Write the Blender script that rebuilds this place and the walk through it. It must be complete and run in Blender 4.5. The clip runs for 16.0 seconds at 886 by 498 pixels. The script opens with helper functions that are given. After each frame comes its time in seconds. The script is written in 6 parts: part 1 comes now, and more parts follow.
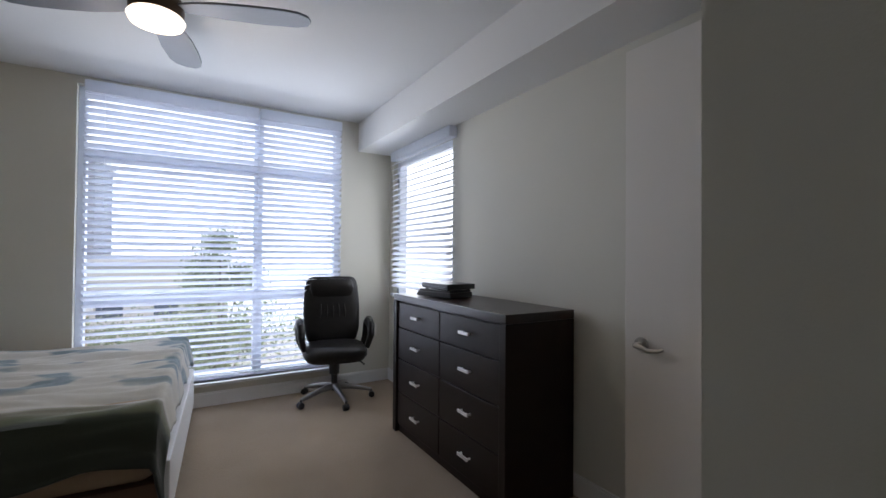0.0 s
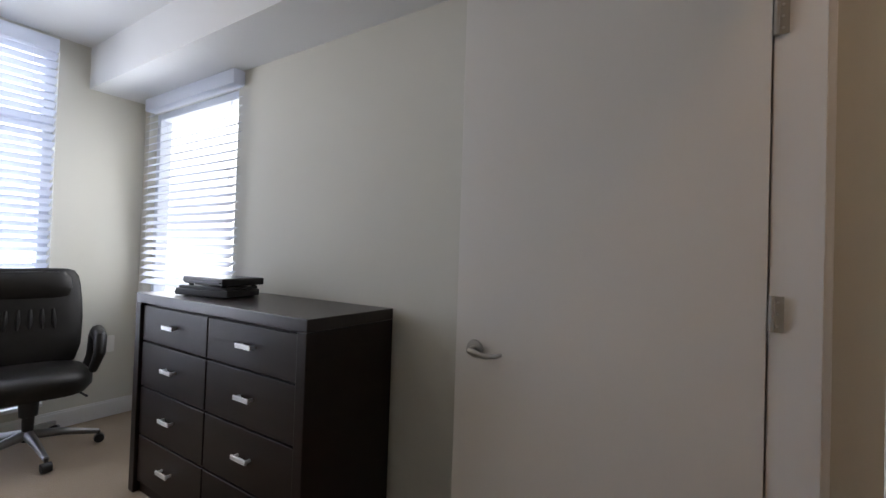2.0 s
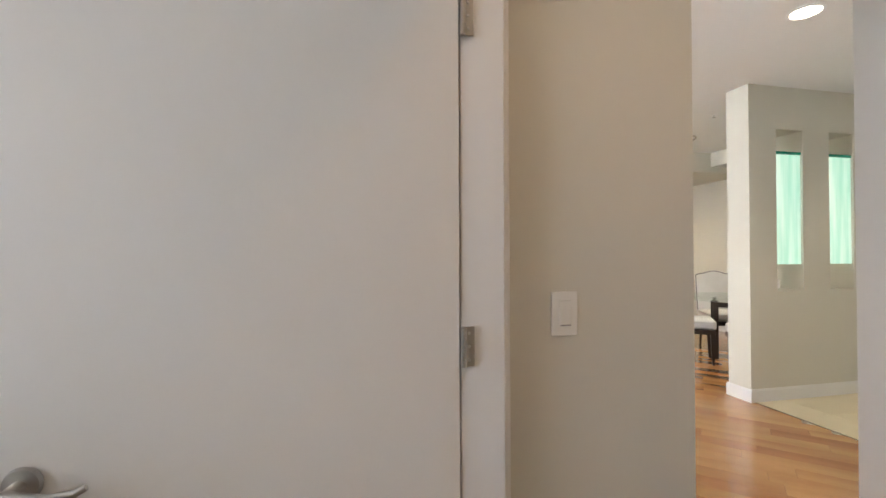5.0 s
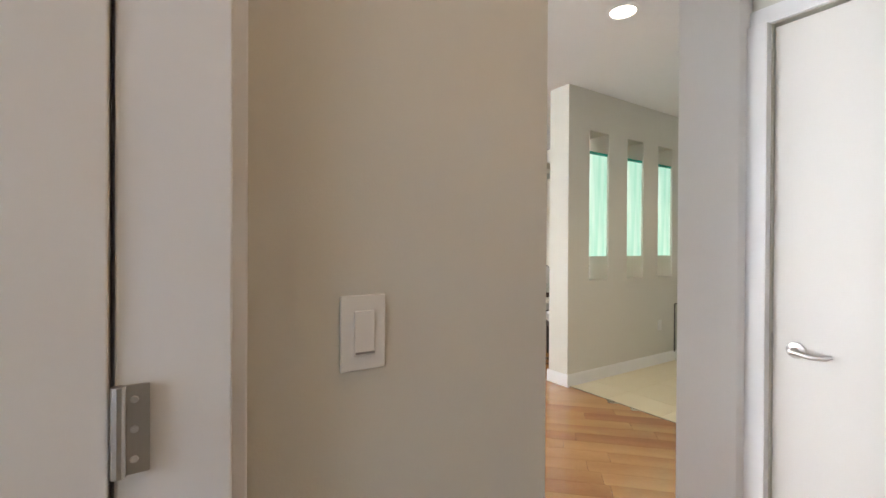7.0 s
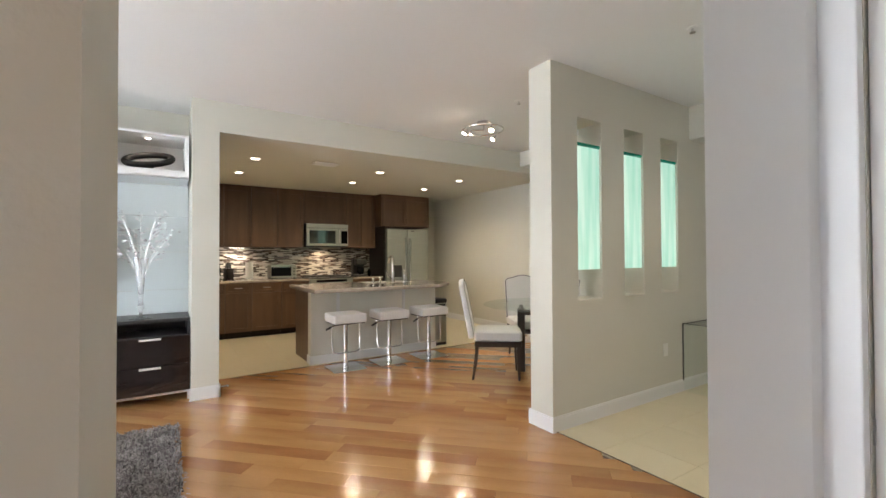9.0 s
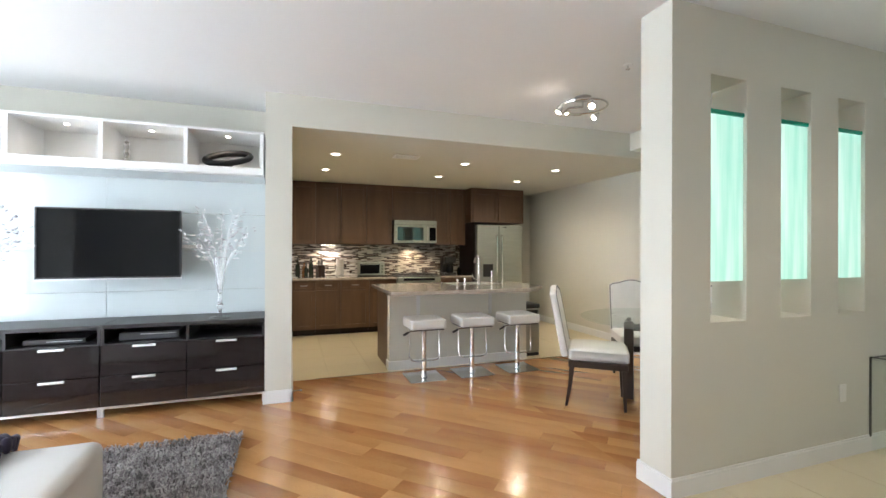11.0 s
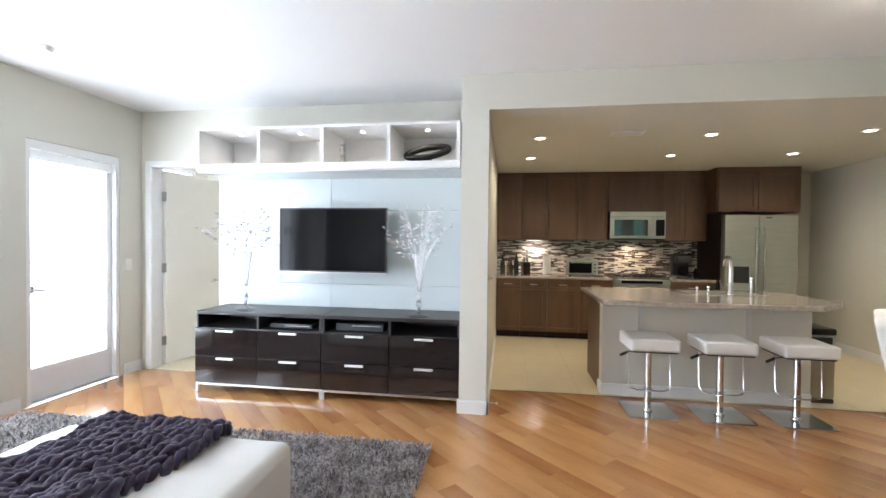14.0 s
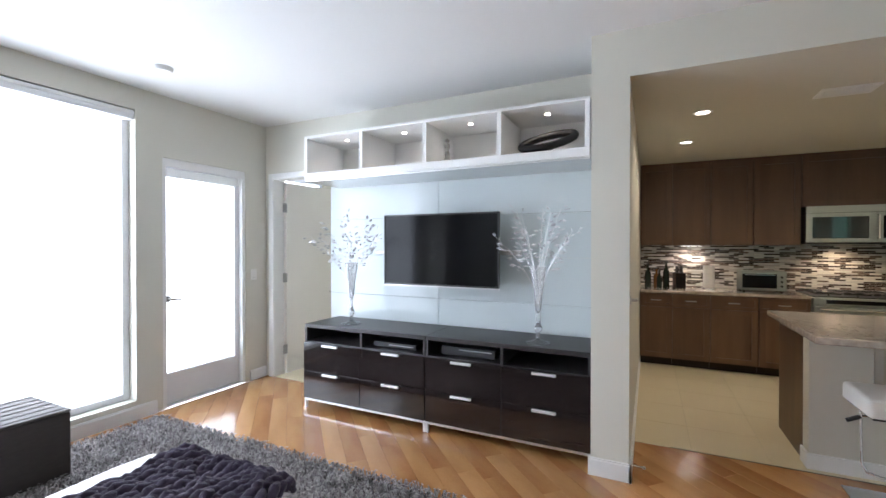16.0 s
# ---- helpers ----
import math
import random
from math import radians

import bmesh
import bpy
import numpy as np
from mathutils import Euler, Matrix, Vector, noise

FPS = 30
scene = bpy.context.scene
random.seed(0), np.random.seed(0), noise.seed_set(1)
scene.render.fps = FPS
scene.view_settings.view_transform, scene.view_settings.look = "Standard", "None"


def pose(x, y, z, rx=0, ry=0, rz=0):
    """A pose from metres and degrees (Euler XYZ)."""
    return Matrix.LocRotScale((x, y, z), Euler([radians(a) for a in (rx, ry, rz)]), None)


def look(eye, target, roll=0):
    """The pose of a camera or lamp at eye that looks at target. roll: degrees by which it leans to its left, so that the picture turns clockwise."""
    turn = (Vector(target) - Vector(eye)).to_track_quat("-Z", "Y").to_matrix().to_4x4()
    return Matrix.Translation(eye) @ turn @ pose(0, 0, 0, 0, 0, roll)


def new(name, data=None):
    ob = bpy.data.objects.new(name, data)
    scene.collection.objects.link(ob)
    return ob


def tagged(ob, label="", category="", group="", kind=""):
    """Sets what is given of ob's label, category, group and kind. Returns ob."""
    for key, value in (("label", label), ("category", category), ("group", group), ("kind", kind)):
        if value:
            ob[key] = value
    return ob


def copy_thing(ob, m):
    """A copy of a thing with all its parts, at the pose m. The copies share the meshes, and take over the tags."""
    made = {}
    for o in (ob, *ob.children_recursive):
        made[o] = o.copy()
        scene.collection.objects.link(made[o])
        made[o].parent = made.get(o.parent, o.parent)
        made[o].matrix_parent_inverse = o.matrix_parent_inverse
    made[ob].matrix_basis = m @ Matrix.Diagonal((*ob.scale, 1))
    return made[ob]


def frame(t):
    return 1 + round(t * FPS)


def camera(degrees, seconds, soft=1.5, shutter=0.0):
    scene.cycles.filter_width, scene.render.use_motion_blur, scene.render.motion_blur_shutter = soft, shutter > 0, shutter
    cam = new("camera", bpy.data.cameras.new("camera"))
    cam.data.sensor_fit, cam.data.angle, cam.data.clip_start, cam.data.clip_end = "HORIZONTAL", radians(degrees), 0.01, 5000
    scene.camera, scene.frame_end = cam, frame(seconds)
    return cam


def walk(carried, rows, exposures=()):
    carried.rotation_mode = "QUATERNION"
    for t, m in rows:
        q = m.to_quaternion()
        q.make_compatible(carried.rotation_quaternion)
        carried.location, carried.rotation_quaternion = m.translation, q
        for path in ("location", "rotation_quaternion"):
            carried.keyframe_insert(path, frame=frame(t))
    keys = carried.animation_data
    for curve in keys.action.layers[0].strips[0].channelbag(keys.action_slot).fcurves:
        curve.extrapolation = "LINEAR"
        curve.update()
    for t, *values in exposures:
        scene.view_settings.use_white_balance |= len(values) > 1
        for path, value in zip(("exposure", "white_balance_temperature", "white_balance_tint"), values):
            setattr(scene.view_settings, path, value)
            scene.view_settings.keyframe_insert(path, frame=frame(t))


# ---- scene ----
cam = camera(91.7, 16.0, soft=1.5)
PATH = [
    (0, (-0.142, 0.081, 1.231), (0.886, 1.797, 1.26), 0.5),
    (0.5, (-0.073, 0.22, 1.207), (1.131, 1.818, 1.23), 0.8),
    (1, (0.007, 0.325, 1.196), (1.379, 1.781, 1.223), 1.2),
    (1.5, (0.084, 0.413, 1.192), (1.618, 1.696, 1.217), 1.7),
    (2, (0.163, 0.488, 1.184), (1.846, 1.568, 1.217), 1.9),
    (2.5, (0.215, 0.551, 1.199), (2.024, 1.404, 1.234), 1.8),
    (3, (0.258, 0.604, 1.237), (2.162, 1.215, 1.279), 1.6),
    (3.5, (0.32, 0.641, 1.258), (2.29, 0.978, 1.305), 1.1),
    (4, (0.399, 0.665, 1.263), (2.397, 0.745, 1.312), 0.5),
    (4.5, (0.493, 0.67, 1.272), (2.484, 0.486, 1.299), 0.3),
    (5, (0.581, 0.625, 1.277), (2.536, 0.203, 1.297), -0.2),
    (7.3, (1.063, 0.238, 1.249), (2.71, -0.895, 1.238), 0.4),
    (7.5, (1.111, 0.161, 1.25), (2.745, -0.992, 1.239), 0.4),
    (8, (1.216, 0.011, 1.265), (2.832, -1.167, 1.262), 0.2),
    (8.5, (1.327, -0.163, 1.286), (2.957, -1.322, 1.292), -0.1),
    (8.7, (1.359, -0.235, 1.287), (3.007, -1.369, 1.303), -0.2),
    (10.8, (1.792, -0.749, 1.346), (3.663, -1.457, 1.356), 0.1),
    (11, (1.822, -0.758, 1.348), (3.709, -1.422, 1.351), 0.2),
    (11.5, (1.941, -0.809, 1.36), (3.873, -1.326, 1.341), 0.7),
    (12, (2.039, -0.837, 1.361), (4.007, -1.191, 1.328), 1.0),
    (12.5, (2.126, -0.878, 1.375), (4.117, -1.062, 1.33), 1.0),
    (13, (2.204, -0.897, 1.369), (4.204, -0.919, 1.33), 0.8),
    (13.5, (2.311, -0.893, 1.406), (4.306, -0.758, 1.355), 0.8),
    (14, (2.417, -0.909, 1.385), (4.396, -0.616, 1.351), 0.6),
    (14.5, (2.539, -0.91, 1.391), (4.493, -0.484, 1.364), 0.4),
    (15, (2.696, -0.917, 1.398), (4.612, -0.346, 1.381), 0.2),
    (15.5, (2.868, -0.904, 1.41), (4.734, -0.186, 1.397), 0.1),
    (16, (3.054, -0.867, 1.423), (4.856, -0.002, 1.408), 0.0),
]
EXPOSURES = [(0,-0.55,6450,14),(1.0,-0.47,6550,14),(2.0,-0.12,6650,14),(2.5,0.25,6750,15),(3.0,0.5,6850,15),(4.0,0.88,6850,14),(5.0,0.95,6800,13),(7.5,0.84,6650,12),(8.5,0.76,6600,12),(11.0,1.0,6150,10),(12.5,1.0,6100,11),(14.0,0.99,6050,12),(15.0,0.76,6000,13),(16.0,0.44,5950,13)]
walk(cam, [(t, look(eye, target, roll)) for t, eye, target, roll in PATH], exposures=EXPOSURES)

# ---- world, sun, daylight ----
world = bpy.data.worlds.new("world")
scene.world = world
world.use_nodes = True
wn = world.node_tree
sky = wn.nodes.new("ShaderNodeTexSky")
sky.sky_type, sky.sun_disc = "NISHITA", False
sky.sun_elevation, sky.sun_rotation = radians(71), radians(200)
wn.links.new(sky.outputs[0], wn.nodes["Background"].inputs[0])
wn.nodes["Background"].inputs[1].default_value = 0.15
sun = new("sun", bpy.data.lights.new("sun", "SUN"))
sun.data.energy, sun.data.angle, sun.data.color = 5.0, radians(0.5), (1.0, 0.95, 0.87)
sun.matrix_world = look((-2, -5, 16), (0, 0, 0))


def area(name, eye, target, sx, sy, watts, color):
    l = new(name, bpy.data.lights.new(name, "AREA"))
    l.data.shape, l.data.size, l.data.size_y, l.data.energy, l.data.color = "RECTANGLE", sx, sy, watts, color
    l.matrix_world = look(eye, target)
    return l


def spot(name, eye, target, watts, color, degrees=100, blend=0.55, radius=0.04):
    l = new(name, bpy.data.lights.new(name, "SPOT"))
    l.data.energy, l.data.color, l.data.spot_size, l.data.spot_blend, l.data.shadow_soft_size = watts, color, radians(degrees), blend, radius
    l.matrix_world = look(eye, target)
    return l


DAY = (0.86, 0.93, 1.0)
WARM = (1.0, 0.76, 0.50)
SOFT = (1.0, 0.84, 0.66)
# daylight standing in the openings of the living room's north wall
area("daylight_window", (3.78, 2.995, 1.34), (3.78, 0, 1.34), 2.66, 2.36, 46, DAY)
area("daylight_balcony_door", (5.735, 2.985, 1.13), (5.735, 0, 1.13), 0.74, 1.68, 6.5, DAY)
area("daylight_far_room", (7.45, 3.9, 1.5), (7.45, 0, 1.3), 0.9, 1.6, 20, DAY)
# daylight of the bedroom's two windows, inside the blinds
area("daylight_bedroom", (0.15, 3.945, 1.32), (0.15, 0, 0.3), 1.8, 2.1, 23, (0.80, 0.88, 1.0))
area("daylight_bedroom_sky", (0.15, 4.75, 1.7), (0.15, 0, 1.2), 2.6, 2.6, 75, (0.72, 0.82, 1.0))
area("daylight_bedroom_side", (1.52, 3.33, 1.5), (0, 3.33, 1.3), 0.95, 1.15, 9, (0.9, 0.95, 1.0))

# ---- materials ----
def nodes_of(name):
    m = bpy.data.materials.new(name)
    m.use_nodes = True
    return m, m.node_tree.nodes, m.node_tree.links, m.node_tree.nodes["Principled BSDF"]


def surface(name, a, b=None, rough=0.5, metal=0.0, scale=6.0, stretch=(1, 1, 1), fine=120.0, bump=0.05, depth=0.002, coat=0.0, object_random=0.0, island=0.0, spec=0.5, sheen=0.0):
    """Two colours mixed by broad and fine noise, with fine relief."""
    m, n, l, p = nodes_of(name)
    b = b or tuple(v * 0.88 for v in a)
    tc, mp = n.new("ShaderNodeTexCoord"), n.new("ShaderNodeMapping")
    mp.inputs["Scale"].default_value = stretch
    l.new(tc.outputs["Object"], mp.inputs[0])
    n1, n2 = n.new("ShaderNodeTexNoise"), n.new("ShaderNodeTexNoise")
    n1.inputs["Scale"].default_value, n1.inputs["Detail"].default_value = scale, 4
    n2.inputs["Scale"].default_value, n2.inputs["Detail"].default_value = fine, 2
    l.new(mp.outputs[0], n1.inputs[0]), l.new(mp.outputs[0], n2.inputs[0])
    add = n.new("ShaderNodeMath")
    add.operation = "MULTIPLY_ADD"
    add.inputs[1].default_value = 0.35
    l.new(n2.outputs[0], add.inputs[0])
    sub = n.new("ShaderNodeMath")
    sub.operation = "MULTIPLY_ADD"
    sub.inputs[1].default_value, sub.inputs[2].default_value = 1.6, -0.5
    l.new(n1.outputs[0], sub.inputs[0]), l.new(sub.outputs[0], add.inputs[2])
    fac = add.outputs[0]
    for amount, node, out in ((object_random, "ShaderNodeObjectInfo", "Random"), (island, "ShaderNodeNewGeometry", "Random Per Island")):
        if amount:
            info, mad = n.new(node), n.new("ShaderNodeMath")
            mad.operation = "MULTIPLY_ADD"
            mad.inputs[1].default_value = amount
            shift = n.new("ShaderNodeMath")
            shift.operation = "SUBTRACT"
            shift.inputs[1].default_value = 0.5
            l.new(info.outputs[out], shift.inputs[0]), l.new(shift.outputs[0], mad.inputs[0]), l.new(fac, mad.inputs[2])
            fac = mad.outputs[0]
    mix = n.new("ShaderNodeMix")
    mix.data_type = "RGBA"
    mix.inputs[6].default_value, mix.inputs[7].default_value = (*a, 1), (*b, 1)
    l.new(fac, mix.inputs[0]), l.new(mix.outputs[2], p.inputs["Base Color"])
    bp = n.new("ShaderNodeBump")
    bp.inputs["Strength"].default_value, bp.inputs["Distance"].default_value = bump, depth
    l.new(n2.outputs[0], bp.inputs["Height"]), l.new(bp.outputs[0], p.inputs["Normal"])
    p.inputs["Roughness"].default_value, p.inputs["Metallic"].default_value = rough, metal
    p.inputs["Coat Weight"].default_value, p.inputs["Coat Roughness"].default_value = coat, 0.1
    p.inputs["Specular IOR Level"].default_value = spec
    p.inputs["Sheen Weight"].default_value = sheen
    return m


def glow(name, color, strength):
    m, n, l, p = nodes_of(name)
    p.inputs["Base Color"].default_value = (*color, 1)
    p.inputs["Emission Color"].default_value, p.inputs["Emission Strength"].default_value = (*color, 1), strength
    return m


def pane(name, tint=(1, 1, 1), gloss=1.0):
    """Thin clear glass: passes light straight on, mirrors by Fresnel."""
    m, n, l, p = nodes_of(name)
    n.remove(p)
    t, g, f, mx = n.new("ShaderNodeBsdfTransparent"), n.new("ShaderNodeBsdfGlossy"), n.new("ShaderNodeLayerWeight"), n.new("ShaderNodeMixShader")
    t.inputs[0].default_value = (*tint, 1)
    g.inputs["Roughness"].default_value = 0.02
    f.inputs[0].default_value = 0.5
    pw, mul = n.new("ShaderNodeMath"), n.new("ShaderNodeMath")
    pw.operation, mul.operation = "POWER", "MULTIPLY_ADD"
    pw.inputs[1].default_value = 4.5
    mul.inputs[1].default_value, mul.inputs[2].default_value = 0.6 * gloss, 0.025 * gloss
    l.new(f.outputs["Facing"], pw.inputs[0]), l.new(pw.outputs[0], mul.inputs[0]), l.new(mul.outputs[0], mx.inputs[0])
    l.new(t.outputs[0], mx.inputs[1]), l.new(g.outputs[0], mx.inputs[2]), l.new(mx.outputs[0], n["Material Output"].inputs[0])
    return m


def solid_glass(name, tint=(1, 1, 1), rough=0.0):
    m, n, l, p = nodes_of(name)
    p.inputs["Base Color"].default_value = (*tint, 1)
    p.inputs["Transmission Weight"].default_value, p.inputs["Roughness"].default_value, p.inputs["IOR"].default_value = 1.0, rough, 1.45
    return m


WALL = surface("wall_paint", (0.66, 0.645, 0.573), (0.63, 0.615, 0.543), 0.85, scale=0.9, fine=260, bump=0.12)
CEIL = surface("ceiling_paint", (0.8, 0.8, 0.79), (0.77, 0.77, 0.76), 0.9, scale=0.8, fine=200, bump=0.15)
WHITE = surface("white_trim_paint", (0.8, 0.8, 0.79), (0.77, 0.77, 0.76), 0.4, scale=2, fine=60, bump=0.03)
DOORP = surface("door_paint", (0.77, 0.745, 0.70), (0.74, 0.715, 0.67), 0.55, scale=1.5, fine=90, bump=0.05)
CARPET = surface("beige_carpet", (0.40, 0.31, 0.22), (0.30, 0.23, 0.16), 1.0, scale=2.2, fine=420, bump=0.8, depth=0.006, sheen=0.2, spec=0.1)
TILE = surface("cream_floor_tile", (0.74, 0.65, 0.45), (0.69, 0.60, 0.40), 0.28, scale=3, fine=60, bump=0.04, object_random=0.5)
GROUT = surface("floor_grout", (0.66, 0.59, 0.42), rough=0.9)
OAK = surface("honey_floor_plank", (0.53, 0.28, 0.105), (0.32, 0.135, 0.043), 0.2, scale=2.4, stretch=(0.6, 1.9, 1), fine=60, bump=0.03, object_random=0.95, coat=0.6)
DARKGAP = surface("dark_subfloor", (0.10, 0.06, 0.035), rough=0.9)
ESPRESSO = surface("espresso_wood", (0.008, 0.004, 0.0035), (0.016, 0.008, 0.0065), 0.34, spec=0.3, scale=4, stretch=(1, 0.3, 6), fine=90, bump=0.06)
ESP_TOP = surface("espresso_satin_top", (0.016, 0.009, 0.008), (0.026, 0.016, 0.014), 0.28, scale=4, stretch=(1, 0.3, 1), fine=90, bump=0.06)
ZEBRANO = surface("dark_gloss_wood_grain", (0.007, 0.005, 0.005), (0.025, 0.017, 0.016), 0.08, scale=5, stretch=(1, 0.5, 14), fine=30, bump=0.0, coat=0.25, object_random=0.25)
BODYDK = surface("dark_cabinet_body", (0.024, 0.021, 0.022), (0.042, 0.038, 0.038), 0.4, scale=5, stretch=(1, 0.4, 8), fine=60)
CHROME = surface("chrome", (0.75, 0.75, 0.76), (0.7, 0.7, 0.71), 0.12, 1.0, bump=0.0)
NICKEL = surface("brushed_nickel", (0.52, 0.5, 0.47), (0.45, 0.43, 0.41), 0.3, 1.0, fine=300, bump=0.04)
STEEL = surface("stainless_steel", (0.45, 0.47, 0.42), (0.39, 0.41, 0.36), 0.42, 1.0, scale=3, stretch=(1, 1, 12), fine=200, bump=0.03)
ALU = surface("silver_metal", (0.72, 0.72, 0.72), (0.66, 0.66, 0.66), 0.35, 1.0, bump=0.02)
PULL = surface("pale_satin_pull", (0.88, 0.88, 0.87), (0.82, 0.82, 0.81), 0.42, 0.55, bump=0.0)
BLACK = surface("black_plastic", (0.012, 0.012, 0.013), (0.02, 0.02, 0.021), 0.35, bump=0.03)
SCREEN = surface("black_glass_screen", (0.006, 0.006, 0.007), (0.007, 0.007, 0.008), 0.06, bump=0.0, spec=0.14)
DARKSTEEL = surface("dark_steel", (0.36, 0.355, 0.35), (0.28, 0.275, 0.27), 0.38, 1.0)
BLKLEATHER = surface("black_leather", (0.006, 0.0052, 0.005), (0.011, 0.0095, 0.009), 0.36, spec=0.35, scale=14, fine=220, bump=0.35, depth=0.003)
WHITELEATHER = surface("white_leather", (0.74, 0.73, 0.71), (0.68, 0.67, 0.65), 0.42, scale=6, fine=240, bump=0.18)
WHITEFAB = surface("white_fabric", (0.70, 0.69, 0.67), (0.63, 0.62, 0.60), 0.9, scale=6, fine=500, bump=0.3, sheen=0.2)
WALNUT = surface("brown_cabinet_wood", (0.15, 0.084, 0.047), (0.08, 0.044, 0.026), 0.42, scale=3, stretch=(3, 3, 0.4), fine=70, bump=0.06, object_random=0.5)
DARKLEG = surface("dark_stained_legs", (0.018, 0.011, 0.009), (0.03, 0.018, 0.014), 0.35)
GRANITE = surface("granite_worktop", (0.52, 0.46, 0.39), (0.25, 0.21, 0.18), 0.14, scale=24, fine=160, bump=0.02, coat=0.3)
def blind_material():
    """White vinyl slats that let some daylight through."""
    m = surface("white_blind_slat", (0.78, 0.80, 0.84), (0.74, 0.76, 0.81), 0.5, fine=40, bump=0.02)
    n, l = m.node_tree.nodes, m.node_tree.links
    t, mx = n.new("ShaderNodeBsdfTranslucent"), n.new("ShaderNodeMixShader")
    t.inputs[0].default_value = (0.86, 0.89, 0.95, 1)
    mx.inputs[0].default_value = 0.55
    l.new(n["Principled BSDF"].outputs[0], mx.inputs[1]), l.new(t.outputs[0], mx.inputs[2]), l.new(mx.outputs[0], n["Material Output"].inputs[0])
    return m


BLIND = blind_material()
WINFRAME = surface("white_window_frame", (0.74, 0.78, 0.86), (0.7, 0.74, 0.82), 0.4)
GREYFR = surface("grey_white_door_frame", (0.76, 0.77, 0.79), (0.72, 0.73, 0.75), 0.45)
PANE = pane("window_glass")
TEAL = pane("green_tinted_glass", (0.95, 0.985, 0.965), 0.7)
CLEARG = pane("clear_table_glass", (0.965, 0.985, 0.978), 0.6)
CRYSTAL = solid_glass("clear_glass", (0.97, 0.98, 0.99))
CRYSTAL.node_tree.nodes["Principled BSDF"].inputs["Transmission Weight"].default_value = 0.85
PLATE = surface("white_switch_plate", (0.80, 0.79, 0.75), (0.78, 0.77, 0.73), 0.35)
BACKGLASS = surface("pale_blue_back_painted_glass", (0.595, 0.65, 0.66), (0.58, 0.635, 0.645), 0.08, scale=1, bump=0.0, coat=0.0, spec=0.4)
SKYGLOW = glow("bright_hazy_sky", (0.88, 0.94, 1.0), 1.8)
GLOWBOARD = glow("glowing_white_board", (0.92, 0.96, 1.0), 2.4)
LAMPON = glow("lit_lamp_glass", (1.0, 0.9, 0.75), 10.0)
BULBON = glow("lit_halogen_bulb", (1.0, 0.86, 0.66), 30.0)
FANLIT = glow("lit_frosted_glass", (1.0, 0.86, 0.68), 3.0)


